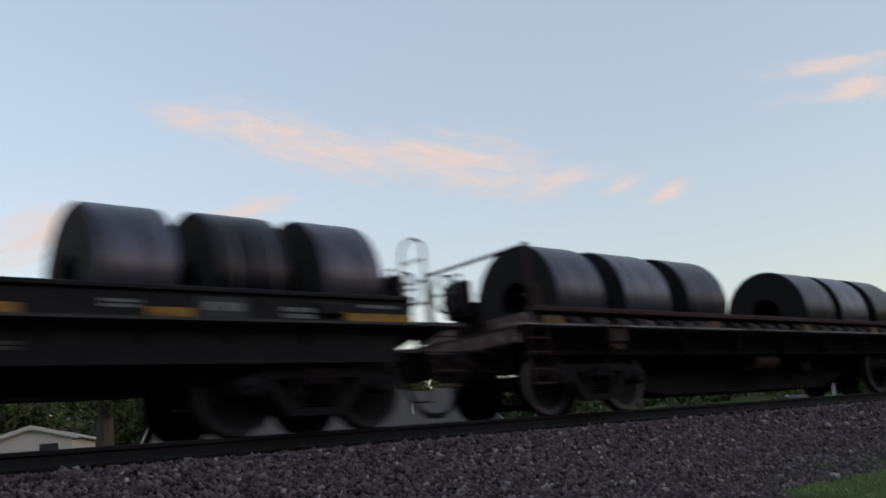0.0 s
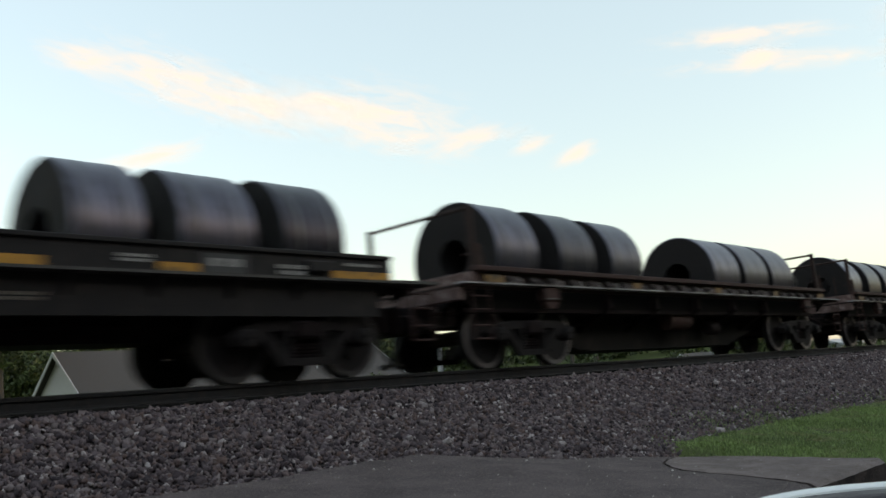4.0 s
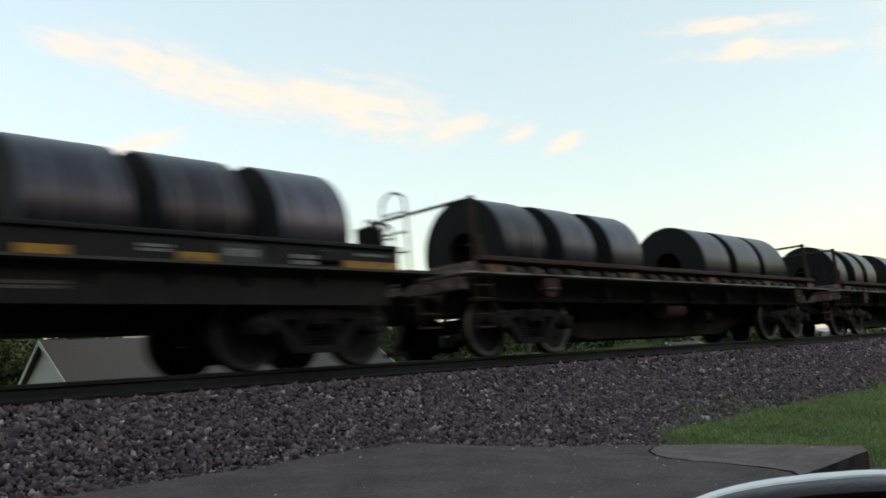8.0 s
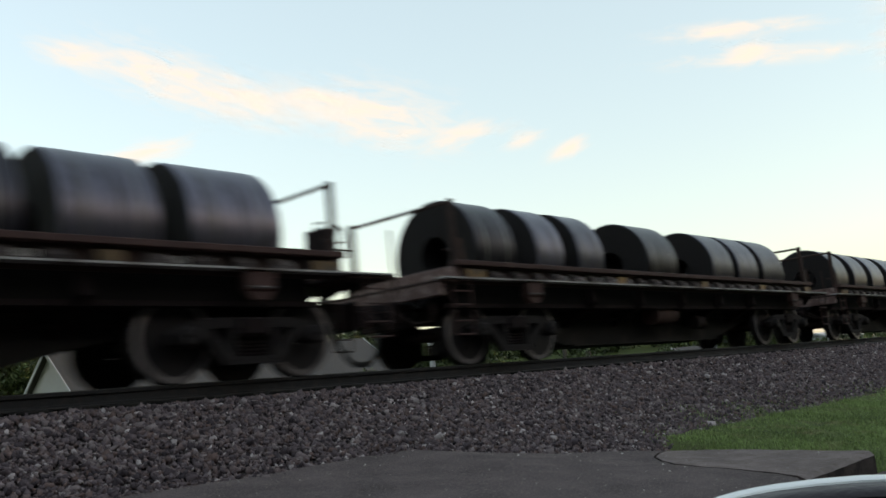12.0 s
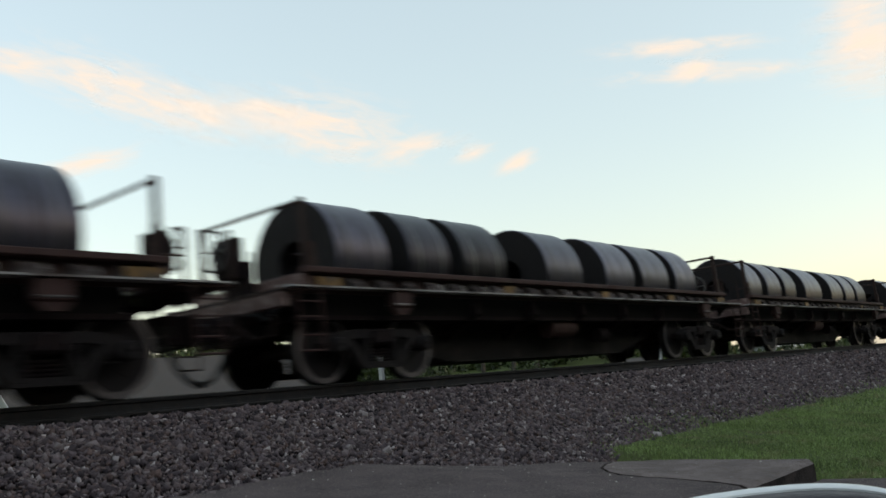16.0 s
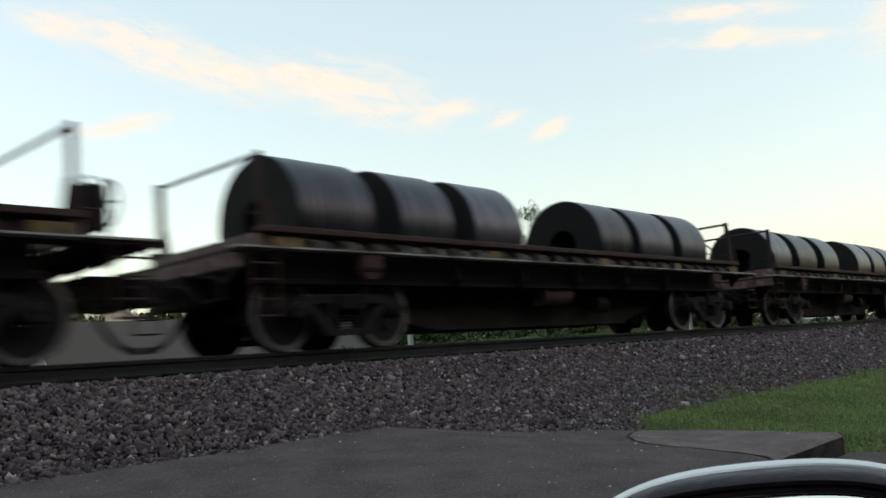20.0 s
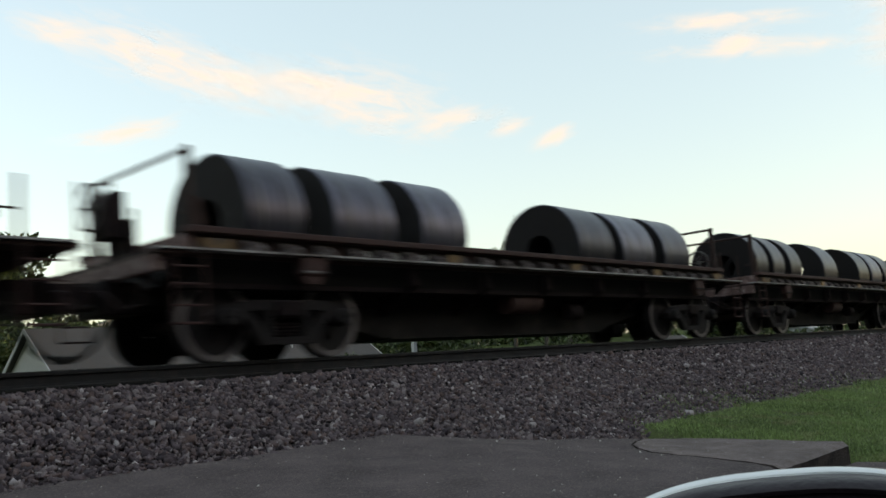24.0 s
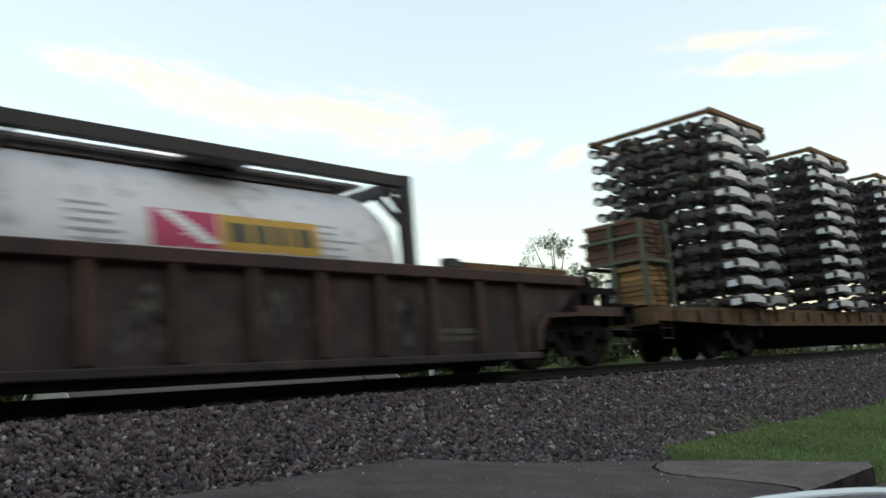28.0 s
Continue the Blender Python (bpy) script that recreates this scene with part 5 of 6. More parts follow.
rack = tagged(new("timber_rack"), "green steel rack stacked with sawn timber", "rack")
for y in (-1.3, -0.62, 0.05):
    for x in (-0.5, 0.5):
        part("upright", box(B(), x - 0.045, x + 0.045, y - 0.045, y + 0.045, 0, 1.75 if y < 0 else 0.95, 0.008), GREEN_STEEL, rack, "faded green upright")
for x in (-0.53, 0.53):
    for z in (0.95, 1.42):
        part("cross_rail", box(B(), x - 0.035, x + 0.035, -1.34, 0.1, z - 0.035, z + 0.035, 0.006), GREEN_STEEL, rack)
for y in (-1.3, 0.05):
    part("side_rail", box(B(), -0.5, 0.5, y - 0.035, y + 0.035, 0.9, 0.98, 0.006), GREEN_STEEL, rack)
plank = dark = None
for z0, rows, y0, y1 in ((0.05, 8, -1.22, -0.58), (1.0, 8, -1.26, 0.02)):
    for k in range(rows):
        for j in range(4):
            m = pose(-0.345 + j * 0.23 + random.uniform(-0.05, 0.05), random.uniform(-0.03, 0.03), z0 + k * 0.1, 0, 0, random.uniform(-0.8, 0.8))
            if z0 < 0.5 and plank is None:
                plank = part("plank", box(B(), -0.11, 0.11, y0, y1, 0, 0.09, 0.006), TIMBER, rack, "pale sawn timber plank")
                plank.matrix_basis = m
            elif z0 > 0.5 and dark is None:
                dark = part("plank", box(B(), -0.11, 0.11, y0, y1, 0, 0.09, 0.006), TIMBER_DARK, rack, "reddish weathered timber plank")
                dark.matrix_basis = m
            else:
                again(plank if z0 < 0.5 else dark, m)
ride(rack, 469.45, 0, 1.05)


def stacked_frame():
    """A dark steel frame with pale bowed saddles at its sides and round bosses on its cross members."""
    ob = tagged(new("vehicle_chassis"), "dark steel chassis with pale bowed side saddles, stacked", "chassis", "stacked chassis on the flat car")
    for y in (-0.7, 0.7):
        part("rail", box(B(), -1.3, 1.3, y - 0.05, y + 0.05, 0.06, 0.2, 0.01), FRAME_DARK, ob)
    for x in (-1.3, -0.45, 0.45, 1.3):
        bm = rod(B(), (x, -1.6, 0.16), (x, 1.72, 0.16), 0.062, 8)
        for y in (-1.45, -1.05, -0.35, 0.35, 0.85, 1.25, 1.62):
            rod(bm, (x - 0.1, y, 0.16), (x + 0.1, y, 0.16), 0.115, 8)
        for y in (-0.7, 0.7):
            prism(bm, [(x - 0.05, 0.1), (x + 0.05, 0.1), (x + 0.05, 0.3), (x - 0.05, 0.3)], y - 0.16, y + 0.16)
        part("cross_member", bm, FRAME_DARK, ob)
    for s in (-1, 1):
        for x, w in ((-0.66, 0.8), (0.82, 0.52)):
            n = 8
            top, low = [], []
            for k in range(n + 1):
                u = -w + 2 * w * k / n
                z = 0.13 + 0.17 * math.cos(u / w * 1.4)
                top.append((u + x, z))
                low.append((u + x, z - 0.19 + 0.07 * abs(u / w)))
            part("saddle", prism(B(), top + low[::-1], s * 1.56 - 0.09, s * 1.56 + 0.09), FRAME_STEEL if x < 0 else FRAME_MID, ob, "pale grey bowed steel saddle")
            part("stacking_leg", box(B(), x - 0.05, x + 0.05, s * 0.95 - 0.05, s * 0.95 + 0.05, 0.0, 0.413), FRAME_DARK, ob)
        for x in (-1.3, 0.05, 1.3):
            part("boss", rod(B(), (x, s * 1.3, 0.16), (x, s * 1.72, 0.16), 0.08, 8), FRAME_DARK, ob)
    return ob


proto = stacked_frame()
first = True
for sx in (473.65, 479.70, 485.45, 491.35):
    for k in range(11):
        f = proto if first else copy_thing(proto, Matrix())
        first = False
        ride(f, sx + random.uniform(-0.04, 0.04), random.uniform(-0.03, 0.03), 1.06 + k * 0.413)
    top = tagged(new("dunnage_frame"), "weathered ochre timber frame on top of the stack", "timber frame", "timber frames on the stacks")
    for y in (-1.58, 1.58):
        part("beam", box(B(), -1.5, 1.45, y - 0.07, y + 0.07, 0, 0.12, 0.01), DECK_OCHRE, top)
        part("hook", box(B(), 1.36, 1.44, y - 0.04, y + 0.04, -0.22, 0.0, 0.01), DECK_OCHRE, top)
    for x in (-1.43, 0.0, 1.38):
        part("cross_beam", box(B(), x - 0.06, x + 0.06, -1.51, 1.51, 0.01, 0.11, 0.01), DECK_OCHRE, top)
    ride(top, sx, 0, 1.06 + 10 * 0.413 + 0.31)


# ---- beyond the track ----
def at(azimuth, distance):
    """A place on the ground, by its bearing from the street in degrees (from the track's way) and its distance."""
    return distance * math.cos(radians(azimuth)), distance * math.sin(radians(azimuth))


def house(name, label, x, y, turn, length, half, eave, peak, wall_mat, roof_mat, windows=(), base=0.2):
    """A gabled house: walls, two roof slopes with overhang, barge boards, windows."""
    ob = tagged(new(name), label, "house")
    ob.matrix_basis = pose(x, y, base, 0, 0, turn)
    body = prism(B(), [(-half, 0), (half, 0), (half, eave), (0, peak), (-half, eave)], 0.3, length - 0.3, "x")
    part("wall", body, wall_mat, ob)
    k = (peak - eave) / half
    for s in (-1, 1):
        o = 0.45
        bm = prism(B(), [(0, peak + 0.16), (s * (half + o), eave - k * o + 0.16), (s * (half + o), eave - k * o + 0.04), (0, peak + 0.04)], 0, length, "x")
        part("roof", bm, roof_mat, ob, "grey shingled roof slope")
        for x0, x1 in ((-0.05, 0.0), (length, length + 0.05)):
            bm = prism(B(), [(0, peak + 0.18), (s * (half + o), eave - k * o + 0.18), (s * (half + o), eave - k * o - 0.06), (0, peak - 0.06)], x0, x1, "x")
            part("barge_board", bm, SIDING, ob, "white barge board")
    for wx, wy, wz, w, h in windows:
        win = part("window", box(B(), 0.27, 0.31, wy - w / 2, wy + w / 2, wz, wz + h), GLASS_DARK, ob, "dark window")
        bm = B()
        for a, b, c, d in ((-w / 2 - 0.08, w / 2 + 0.08, -0.08, 0), (-w / 2 - 0.08, w / 2 + 0.08, h, h + 0.08), (-w / 2 - 0.08, -w / 2, 0, h), (w / 2, w / 2 + 0.08, 0, h)):
            box(bm, 0.22, 0.3, wy + a, wy + b, wz + c, wz + d)
        part("window_frame", bm, SIDING, win)
    return ob


gx0, gy0 = at(67.4, 48)
home = house("house", "long low house with grey shingle roof and white gable trim", gx0, gy0, -4, 20.0, 4.2, 1.7, 4.46, SIDING, ROOF_GREY)
part("roof_vent", rod(B(), (14.1, -2.4, 2.7), (14.1, -2.4, 3.66), 0.06, 10), SIDING, home, "thin white vent pipe")
hx, hy = at(74.6, 60)
house("mobile_home", "small white gabled home with one window", hx, hy, 62, 12, 2.3, 3.7, 4.35, SIDING, SIDING, ((0, -1.0, 2.6, 1.1, 0.75),))
hx, hy = at(62.0, 90)
house("far_house", "distant white house behind the grey roof", hx, hy, 70, 12, 4.0, 6.5, 9.0, SIDING, ROOF_GREY)
hx, hy = at(20.2, 115)
house("shed", "long low white shed far along the track", hx, hy, -10, 7, 2.5, 2.6, 3.2, SIDING, SIDING)
hx, hy = at(28.5, 70)
house("small_shed", "small pale shed among bushes", hx, hy, -20, 3, 1.2, 1.6, 2.2, SIDING, ROOF_GREY)


def leaf_cloud(centres, count, size, seed):
    """Many small leaf cards, each bent along its rib, scattered about the given clump centres."""
    rng = np.random.default_rng(seed)
    c = np.array(centres)
    pick = rng.integers(0, len(c), count)
    d = rng.normal(size=(count, 3))
    d /= np.linalg.norm(d, axis=1)[:, None]
    p = c[pick, :3] + d * (c[pick, 3] * rng.uniform(0.25, 1, count) ** 0.5)[:, None]
    u = rng.normal(size=(count, 3))
    u /= np.linalg.norm(u, axis=1)[:, None]
    v = np.cross(u, rng.normal(size=(count, 3)))
    v /= np.linalg.norm(v, axis=1)[:, None]
    n = np.cross(u, v)
    s = (rng.uniform(0.6, 1.4, count) * size)[:, None]
    co = np.stack([p - u * s, p + v * s * 0.45 + n * s * 0.15, p + u * s, p - v * s * 0.45 + n * s * 0.15], 1)
    k = 4 * np.arange(count)[:, None]
    tri = np.concatenate([k + [0, 1, 2], k + [0, 2, 3]], 0)
    me = bpy.data.meshes.new("crown")
    me.from_pydata(co.reshape(-1, 3).tolist(), [], tri.tolist())
    me.materials.append(LEAF)
    return me


def tree(name, label, x, y, height, spread, seed, leaves=5000, size=0.13, trunk=0.16, low=0.35):
    """A tapered trunk, limbs that fork, and a ragged crown of small leaves round the limb ends."""
    rng = random.Random(seed)
    ob = tagged(new(name), label, "tree")
    ob.location = (x, y, 0.15)
    bm = B()
    rod(bm, (0, 0, 0), (0.1, 0.05, height * 0.55), trunk, 10, trunk * 0.55)
    clumps = []
    tips = []
    for k in range(11):
        a = k * 2.4 + rng.uniform(-0.4, 0.4)
        z0 = height * rng.uniform(low * 0.8, 0.55)
        reach = spread * rng.uniform(0.45, 0.95)
        tip = Vector((math.cos(a) * reach, math.sin(a) * reach, min(height * 0.97, z0 + height * rng.uniform(0.15, 0.42))))
        mid = Vector((tip.x * 0.45, tip.y * 0.45, (z0 + tip.z) / 2 + 0.1))
        rod(bm, (0.05, 0, z0), mid, trunk * 0.4, 6, trunk * 0.28)
        rod(bm, mid, tip, trunk * 0.28, 6, trunk * 0.1)
        tips += [tip, mid]
    tips.append(Vector((0.1, 0, height * 0.9)))
    rod(bm, (0.1, 0.05, height * 0.55), tips[-1], trunk * 0.5, 8, trunk * 0.12)
    for t in tips:
        clumps.append((*t, spread * rng.uniform(0.16, 0.3)))
        for q in range(3):
            e = t + Vector((rng.uniform(-1, 1), rng.uniform(-1, 1), rng.uniform(-0.6, 0.8))) * spread * 0.36
            if e.z < height:
                rod(bm, t, e, trunk * 0.08, 5, trunk * 0.03)
                clumps.append((*e, spread * rng.uniform(0.1, 0.22)))
    part("trunk", bm, BARK, ob, "grey-brown trunk and limbs")
    cr = new("crown", leaf_cloud(clumps, leaves, size, seed))
    cr.parent = ob
    cr["label"] = "sparse dull green leaves"
    return ob


tx, ty = at(35.2, 52)
tree("tree", "airy young tree with sparse leaves behind the track", tx, ty, 10.4, 2.2, 11, 11000, 0.05)
tx, ty = at(37.2, 54)
tree("tree", "smaller airy tree with sparse leaves behind the track", tx, ty, 9.2, 1.9, 12, 8000, 0.05)
tx, ty = at(33.7, 47)
tree("tree", "low bushy tree with pale leaves behind the track", tx, ty, 7.6, 1.5, 13, 7000, 0.05)
tx, ty = at(65.6, 84)
tree("tree", "broad dark tree beyond the houses", tx, ty, 8.6, 3.8, 21, 7000, 0.24, 0.35)
tx, ty = at(69.5, 88)
tree("tree", "broad dark tree beyond the houses", tx, ty, 8.4, 4.2, 22, 7000, 0.24, 0.35)
tx, ty = at(61.5, 96)
tree("tree", "broad dark tree beyond the houses", tx, ty, 8.8, 4.2, 23, 6000, 0.24, 0.35)
tx, ty = at(75.5, 80)
tree("tree", "broad dark tree beyond the houses", tx, ty, 8.4, 4.4, 24, 7000, 0.24, 0.4)
tx, ty = at(70.6, 46)
tree("tree", "thick-trunked tree standing before the houses", tx, ty, 9.5, 3.5, 25, 4500, 0.2, 0.55, 0.5)


def bush(x, y, h, w, seed):
    rng = random.Random(seed)
    ob = tagged(new("bush"), "low leafy green bush behind the track", "bush", "bushes behind the track")
    ob.location = (x, y, 0.2)
    bm = B()
    cl = []
    for k in range(9):
        a = rng.uniform(0, math.tau)
        t = Vector((math.cos(a) * w * rng.uniform(0.1, 0.8), math.sin(a) * w * rng.uniform(0.1, 0.8), h * rng.uniform(0.35, 0.85)))
        rod(bm, (0, 0, 0), t, 0.03, 5, 0.012)
        cl.append((*t, w * rng.uniform(0.3, 0.5)))
    part("stem", bm, BARK, ob)
    c = new("crown", leaf_cloud(cl, 3000, 0.06, seed))
    c.parent = ob


rng = random.Random(9)
for k in range(13):
    bx0, by0 = at(20 + k * 2.3 + rng.uniform(-0.4, 0.4), rng.uniform(30, 46) if k % 3 else rng.uniform(24, 30))
    if by0 > 15:
        bush(bx0, by0, rng.uniform(1.0, 1.9), rng.uniform(0.9, 1.6), 100 + k)

rng = random.Random(31)
cl = []
for k in range(560):
    a, d = rng.uniform(14, 88), rng.uniform(95, 140)
    wx, wy = at(a, d)
    cl.append((wx, wy, ground_z(wx, wy) + rng.uniform(0.3, 5.6 if a > 46 else 3.4 if a > 23 else 1.0), rng.uniform(1.4, 2.6)))
tagged(new("far_woods", leaf_cloud(cl, 110000, 0.36, 77)), "dark distant belt of trees and scrub", "woods", kind="stuff")

# marker posts behind the track
for a, d, h in ((43.8, 20.0, 1.95), (25.9, 30.0, 1.95)):
    px, py = at(a, d)
    ob = tagged(new("marker_post"), "slim white marker post behind the track", "post", "marker posts")
    ob.location = (px, py, ground_z(px, py) - 0.05)
    part("shaft", box(B(), -0.05, 0.05, -0.05, 0.05, 0, h, 0.01), SIDING, ob)
    part("cap", prism(B(), [(-0.07, h), (0.07, h), (0, h + 0.06)], -0.06, 0.06), SIDING, ob)

# ---- clouds ----
CLOUD = cloud_material()


def cloud(az, el, half_len, half_wid, tilt, dist=3500):
    """A thin veil far off; half sizes and tilt in degrees."""
    c = Vector((math.cos(radians(el)) * math.cos(radians(az)), math.cos(radians(el)) * math.sin(radians(az)), math.sin(radians(el)))) * dist
    me = bpy.data.meshes.new("cloud")
    a, b = math.tan(radians(half_len)) * dist, math.tan(radians(half_wid)) * dist
    n = 6
    vs = [(a * (2 * i / n - 1), b * (2 * j / n - 1), -0.00004 * (a * (2 * i / n - 1)) ** 2) for j in range(n + 1) for i in range(n + 1)]
    me.from_pydata(vs, [], [(j * (n + 1) + i, j * (n + 1) + i + 1, (j + 1) * (n + 1) + i + 1, (j + 1) * (n + 1) + i) for j in range(n) for i in range(n)])
    me.materials.append(CLOUD)
    ob = tagged(new("cloud", me), "thin cream-lit streak of cloud high in the sky", "cloud", kind="structure")
    ob.matrix_basis = look(c, (0, 0, EYE[2])) @ pose(0, 0, 0, 0, 180, 180 + tilt)
    ob.visible_shadow = False


cloud(59.0, 20.6, 10.4, 3.1, 17)
cloud(54.6, 19.2, 6.0, 2.5, 17)
cloud(65.0, 21.8, 5.2, 1.5, 10)
cloud(46.0, 18.0, 9.5, 3.8, 14)
cloud(50.0, 19.0, 6.0, 2.2, 15)
cloud(40.3, 16.2, 5.2, 1.4, -13)
cloud(36.4, 15.6, 2.3, 1.1, -10)
cloud(33.3, 14.6, 2.6, 1.1, -22)
cloud(61.6, 16.1, 6.2, 1.3, -11)
cloud(74.3, 14.6, 6.5, 3.1, -26)
cloud(21.3, 18.6, 3.9, 1.4, 4)
cloud(20.3, 18.2, 10.4, 1.0, 8)
cloud(21.5, 20.1, 8.5, 1.0, 6.5)
cloud(11.5, 17.6, 4.4, 5.0, 0)
cloud(10.8, 18.6, 4.0, 6.0, 0)

# ---- the parked car from whose window one looks ----
carx = tagged(new("parked_car"), "silver car with its window down, parked at the kerb", "car")
AXLES = (-1.55, 1.25)
BACK, FRONT = -2.55, 2.1


def belt(x):
    """Height of the body's upper edge along the car."""
    if x > 0.95:
        return 0.9 - 0.16 * ((x - 0.95) / 1.15) ** 2
    return 0.9 + 0.04 * lin(-x, 0.5, 2.2)


def side_panel(x0, x1, y0, y1):
    """A stretch of the car's side, cut out round the wheels."""
    xs = [x0 + (x1 - x0) * k / 16 for k in range(17)]

    def low(x):
        z = 0.26
        for a in AXLES:
            if abs(x - a) < 0.37:
                z = max(z, 0.31 + math.sqrt(0.37 ** 2 - (x - a) ** 2))
        return z
    return prism(B(), [(x, low(x)) for x in xs] + [(x, belt(x)) for x in xs[::-1]], y0, y1)


for y0, y1 in ((0.1, 0.17), (-1.63, -1.56)):
    for name, x0, x1 in (("front_fender", 0.86, FRONT), ("door", -0.22, 0.85), ("rear_door", -1.12, -0.23), ("rear_fender", BACK, -1.13)):
        part(name, side_panel(x0, x1, y0, y1), CAR_SILVER, carx, "silver painted panel")
    part("window_sill", box(B(), -1.1, 0.88, y0 - 0.01, y1 + 0.01, 0.9, 0.925, 0.01), BLACK_TRIM, carx)
    part("pillar", rod(B(), (0.5, (y0 + y1) / 2 - math.copysign(0.2, y0), 1.44), (1.25, (y0 + y1) / 2 - math.copysign(0.08, y0), 0.88), 0.035, 8), CAR_SILVER, carx)
    part("pillar", rod(B(), (-1.75, (y0 + y1) / 2 - math.copysign(0.2, y0), 1.42), (-2.3, (y0 + y1) / 2 - math.copysign(0.08, y0), 0.94), 0.045, 8), CAR_SILVER, carx)
part("door_handle", box(B(), -0.12, 0.06, 0.172, 0.2, 0.74, 0.77, 0.008), CAR_SILVER, carx)
part("bonnet", prism(B(), [(0.95, 0.9), (1.5, 0.88), (FRONT - 0.05, 0.75), (FRONT - 0.05, 0.72), (1.5, 0.85), (0.95, 0.87)], -1.55, 0.09), CAR_SILVER, carx, "silver bonnet")
part("boot_lid", prism(B(), [(-2.0, 0.95), (BACK, 0.93), (BACK, 0.9), (-2.0, 0.92)], -1.55, 0.09), CAR_SILVER, carx, "silver boot lid")
part("roof", prism(B(), [(0.52, 1.43), (-0.5, 1.49), (-1.75, 1.42), (-1.75, 1.39), (-0.5, 1.455), (0.52, 1.4)], -1.4, -0.09), CAR_SILVER, carx, "silver roof")
part("floor_pan", box(B(), BACK + 0.1, FRONT - 0.1, -1.55, 0.09, 0.24, 0.3), BLACK_TRIM, carx)
for x0, x1, name in ((FRONT - 0.06, FRONT + 0.06, "front_bumper"), (BACK - 0.06, BACK + 0.06, "rear_bumper")):
    part(name, box(B(), x0, x1, -1.6, 0.14, 0.28, 0.72 if x0 > 0 else 0.9, 0.04), CAR_SILVER, carx)
for pts in ([(0.52, 1.4), (0.545, 1.41), (1.275, 0.885), (1.25, 0.875)], [(-1.75, 1.4), (-1.775, 1.41), (-2.3, 0.955), (-2.275, 0.945)]):
    part("windscreen", prism(B(), pts, -1.44, -0.03), GLASS_DARK, carx, "sloping dark glass")
for y in (-1.42, -0.13):
    part("headlight", box(B(), FRONT - 0.14, FRONT + 0.075, y, y + 0.32 - 0.06, 0.56, 0.71, 0.02), WHITE, carx, "clear headlight")
    part("tail_light", box(B(), BACK - 0.075, BACK + 0.1, y, y + 0.26, 0.68, 0.84, 0.02), MARK_RED, carx, "red tail light")
part("dashboard", box(B(), 0.7, 1.15, -1.5, 0.05, 0.62, 0.88, 0.05), BLACK_TRIM, carx)
for y in (-0.45, -1.15):
    bm = box(B(), -0.5, 0.05, y - 0.25, y + 0.25, 0.42, 0.56, 0.04)
    prism(bm, [(-0.55, 0.5), (-0.42, 0.5), (-0.62, 1.1), (-0.72, 1.1)], y - 0.24, y + 0.24)
    part("seat", bm, BLACK_TRIM, carx, "dark car seat")
wheel = None
for x in AXLES:
    for y in (0.04, -1.5):
        if wheel is None:
            bm = lathe(B(), [(-0.1, 0.2), (-0.1, 0.29), (-0.07, 0.31), (0.07, 0.31), (0.1, 0.29), (0.1, 0.2)], 32, "y")
            wheel = part("road_wheel", bm, RUBBER, carx, "black tyre", True)
            wheel.location = (x, y, 0.31)
            bm = lathe(B(), [(-0.06, 0.02), (-0.06, 0.2), (0.1, 0.205), (0.08, 0.15), (0.09, 0.02)], 24, "y")
            hub = part("rim", bm, CAR_SILVER, carx, "silver wheel rim", True)
            hub.location = (x, y, 0.31)
        else:
            again(wheel, pose(x, y, 0.31))
            again(hub, pose(x, y, 0.31, 0, 0, 0 if y > 0 else 180))


def mirror_outline(grow, n=96):
    """A rounded, slightly drooping oval for the housing."""
    pts = []
    for k in range(n):
        a = math.tau * k / n
        c, s = math.cos(a), math.sin(a)
        u = math.copysign(abs(c) ** 0.62, c) * (0.175 + grow)
        w = math.copysign(abs(s) ** 0.75, s) * (0.096 + grow)
        w += -0.16 * (u - 0.06) ** 2 * 3.0 if w > 0 else 0
        pts.append((u, w))
    return pts


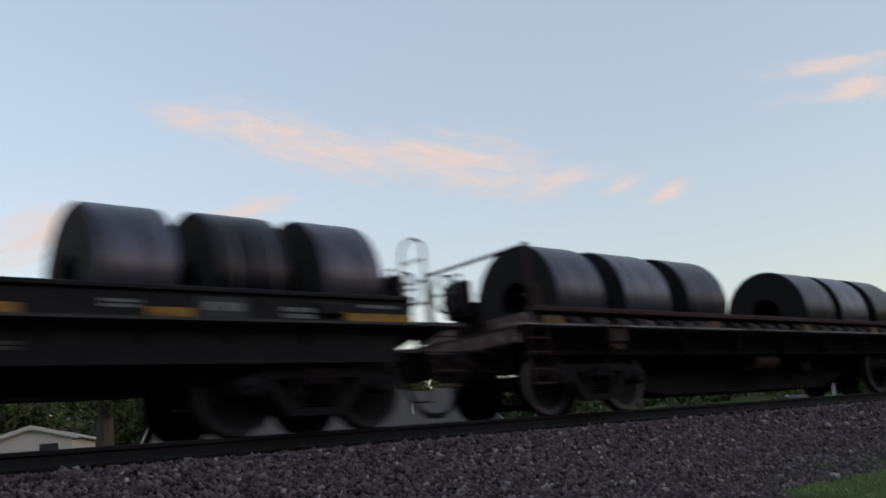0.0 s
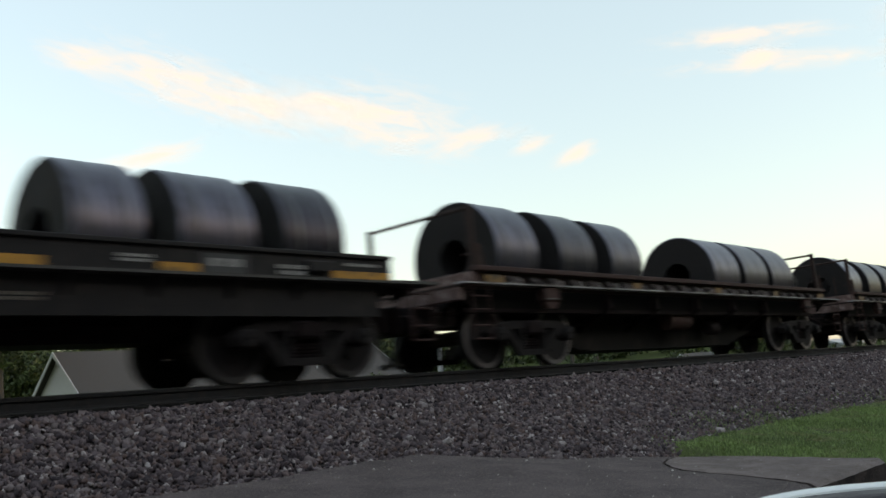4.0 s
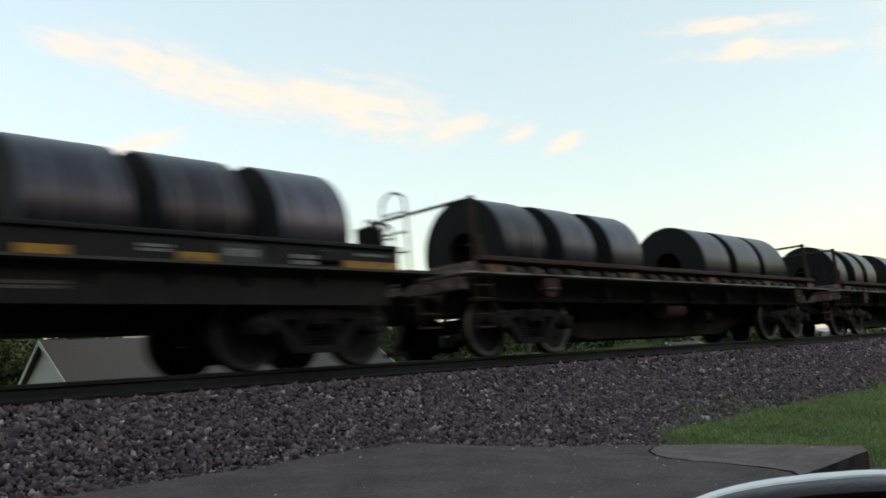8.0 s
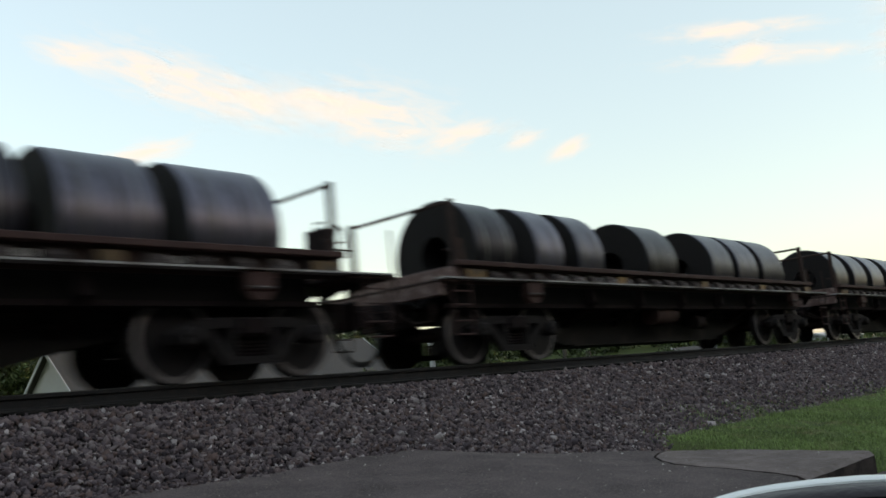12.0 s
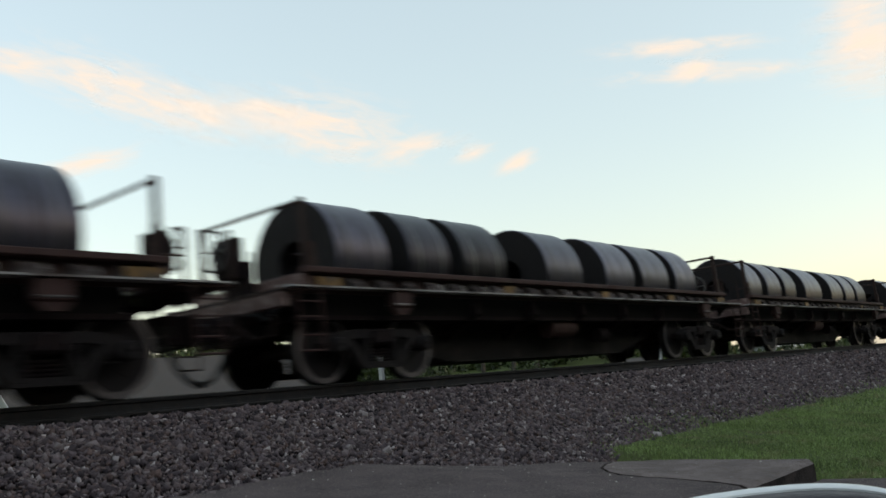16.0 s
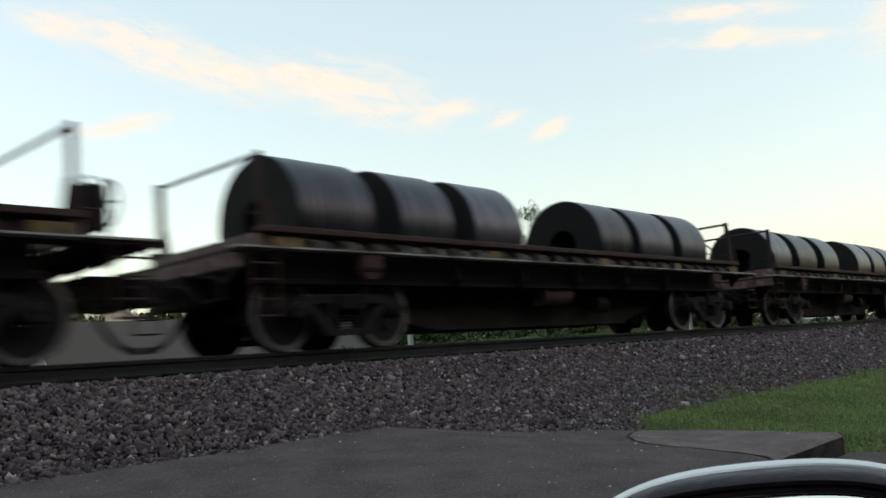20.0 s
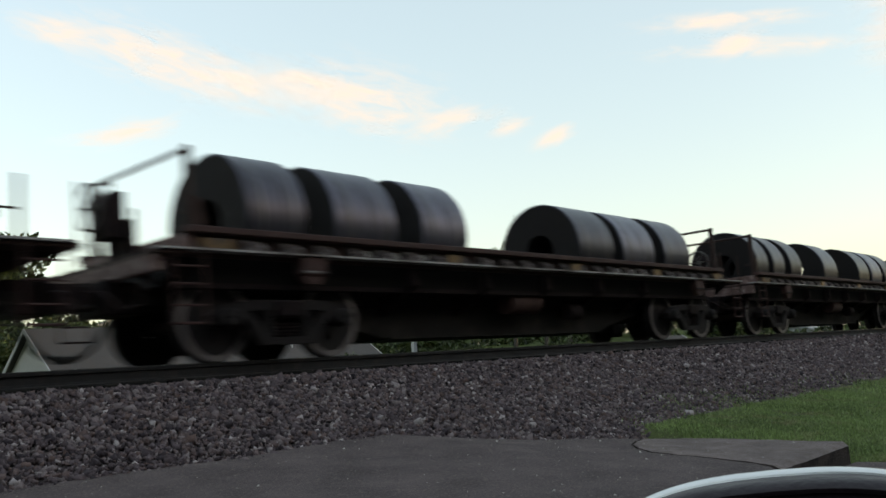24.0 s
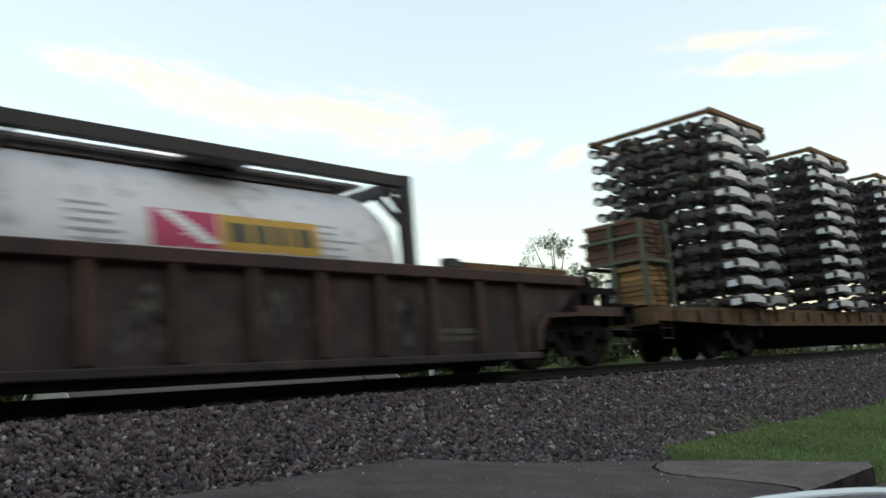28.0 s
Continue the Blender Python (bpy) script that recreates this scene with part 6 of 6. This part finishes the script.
def mirror_shell(rows, mat, name, label, cap=True):
    """Lofted rings (depth, growth) of the outline."""
    bm = B()
    rings = [[bm.verts.new((d, -u, w)) for u, w in mirror_outline(g)] for d, g in rows]
    for p, q in zip(rings, rings[1:]):
        for k in range(len(p)):
            bm.faces.new((p[k], p[(k + 1) % len(p)], q[(k + 1) % len(p)], q[k]))
    if cap:
        bm.faces.new(rings[-1])
    bmesh.ops.recalc_face_normals(bm, faces=bm.faces[:])
    o = part(name, bm, mat, carx, label, True)
    o.matrix_basis = MIRROR_AT
    return o


MIRROR_AT = pose(0.7024, 0.2803, EYE[2] - 0.2, 0, 0, 22)
mirror_shell([(0.042, -0.005), (0.043, -0.001), (0.048, 0.0015), (0.06, 0.001), (0.085, -0.008), (0.11, -0.028), (0.122, -0.06)], CAR_SILVER, "mirror_housing", "silver mirror housing")
mirror_shell([(0.05, -0.003), (0.02, -0.002), (0.006, -0.004), (0.0, -0.008), (0.002, -0.0115), (0.008, -0.0125), (0.005, -0.0145), (0.006, -0.0185), (0.014, -0.0205), (0.032, -0.021)], BLACK_TRIM, "mirror_trim", "black mirror rim", False)
bm = B()
bm.faces.new([bm.verts.new((0.012 + 0.18 * w, -u, w)) for u, w in mirror_outline(-0.0203)])
g = part("mirror_glass", bm, MIRROR, carx, "mirror glass")
g.matrix_basis = MIRROR_AT @ pose(0.02, 0, 0, 0, 0, -9)
mirror_shell([(0.023, -0.0205), (0.0195, -0.0225)], MIRROR, "glass_edge", "bright bevelled edge of the mirror glass", False)
part("mirror_arm", prism(B(), [(0.62, 0.9), (0.8, 0.9), (0.78, 0.99), (0.7, 0.99)], 0.15, 0.26), BLACK_TRIM, carx)


# ---- what moves ----
def motions():
    """The train glides along the track; every wheelset turns while its car is near."""
    for ob, x, y, z, turn in RIDERS:
        walk(ob, [(t, pose(x - s, YC + y, RT + z, 0, 0, turn)) for t, s in SHIFT])
        sets = [c for c in ob.children if c.name.split(".")[0] == "wheelset"]
        if not sets:
            continue
        near = [k / 30 for k in range(0, 841) if -9 < x - travelled(k / 30) < 34]
        spins = []
        if len(near) > 1:
            times = sorted({0.0, *near, 28.0})
            a0, a1 = travelled(near[0]), travelled(near[-1])
            spins = [(t, -math.degrees((min(max(travelled(t), a0), a1) - a0) / WHEEL_R) * (-1 if turn else 1)) for t in times]
        for c in sets:
            px, pz = c.location.x, c.location.z
            if spins:
                walk(c, [(t, pose(px, 0, pz, 0, a, 0)) for t, a in spins])


motions()
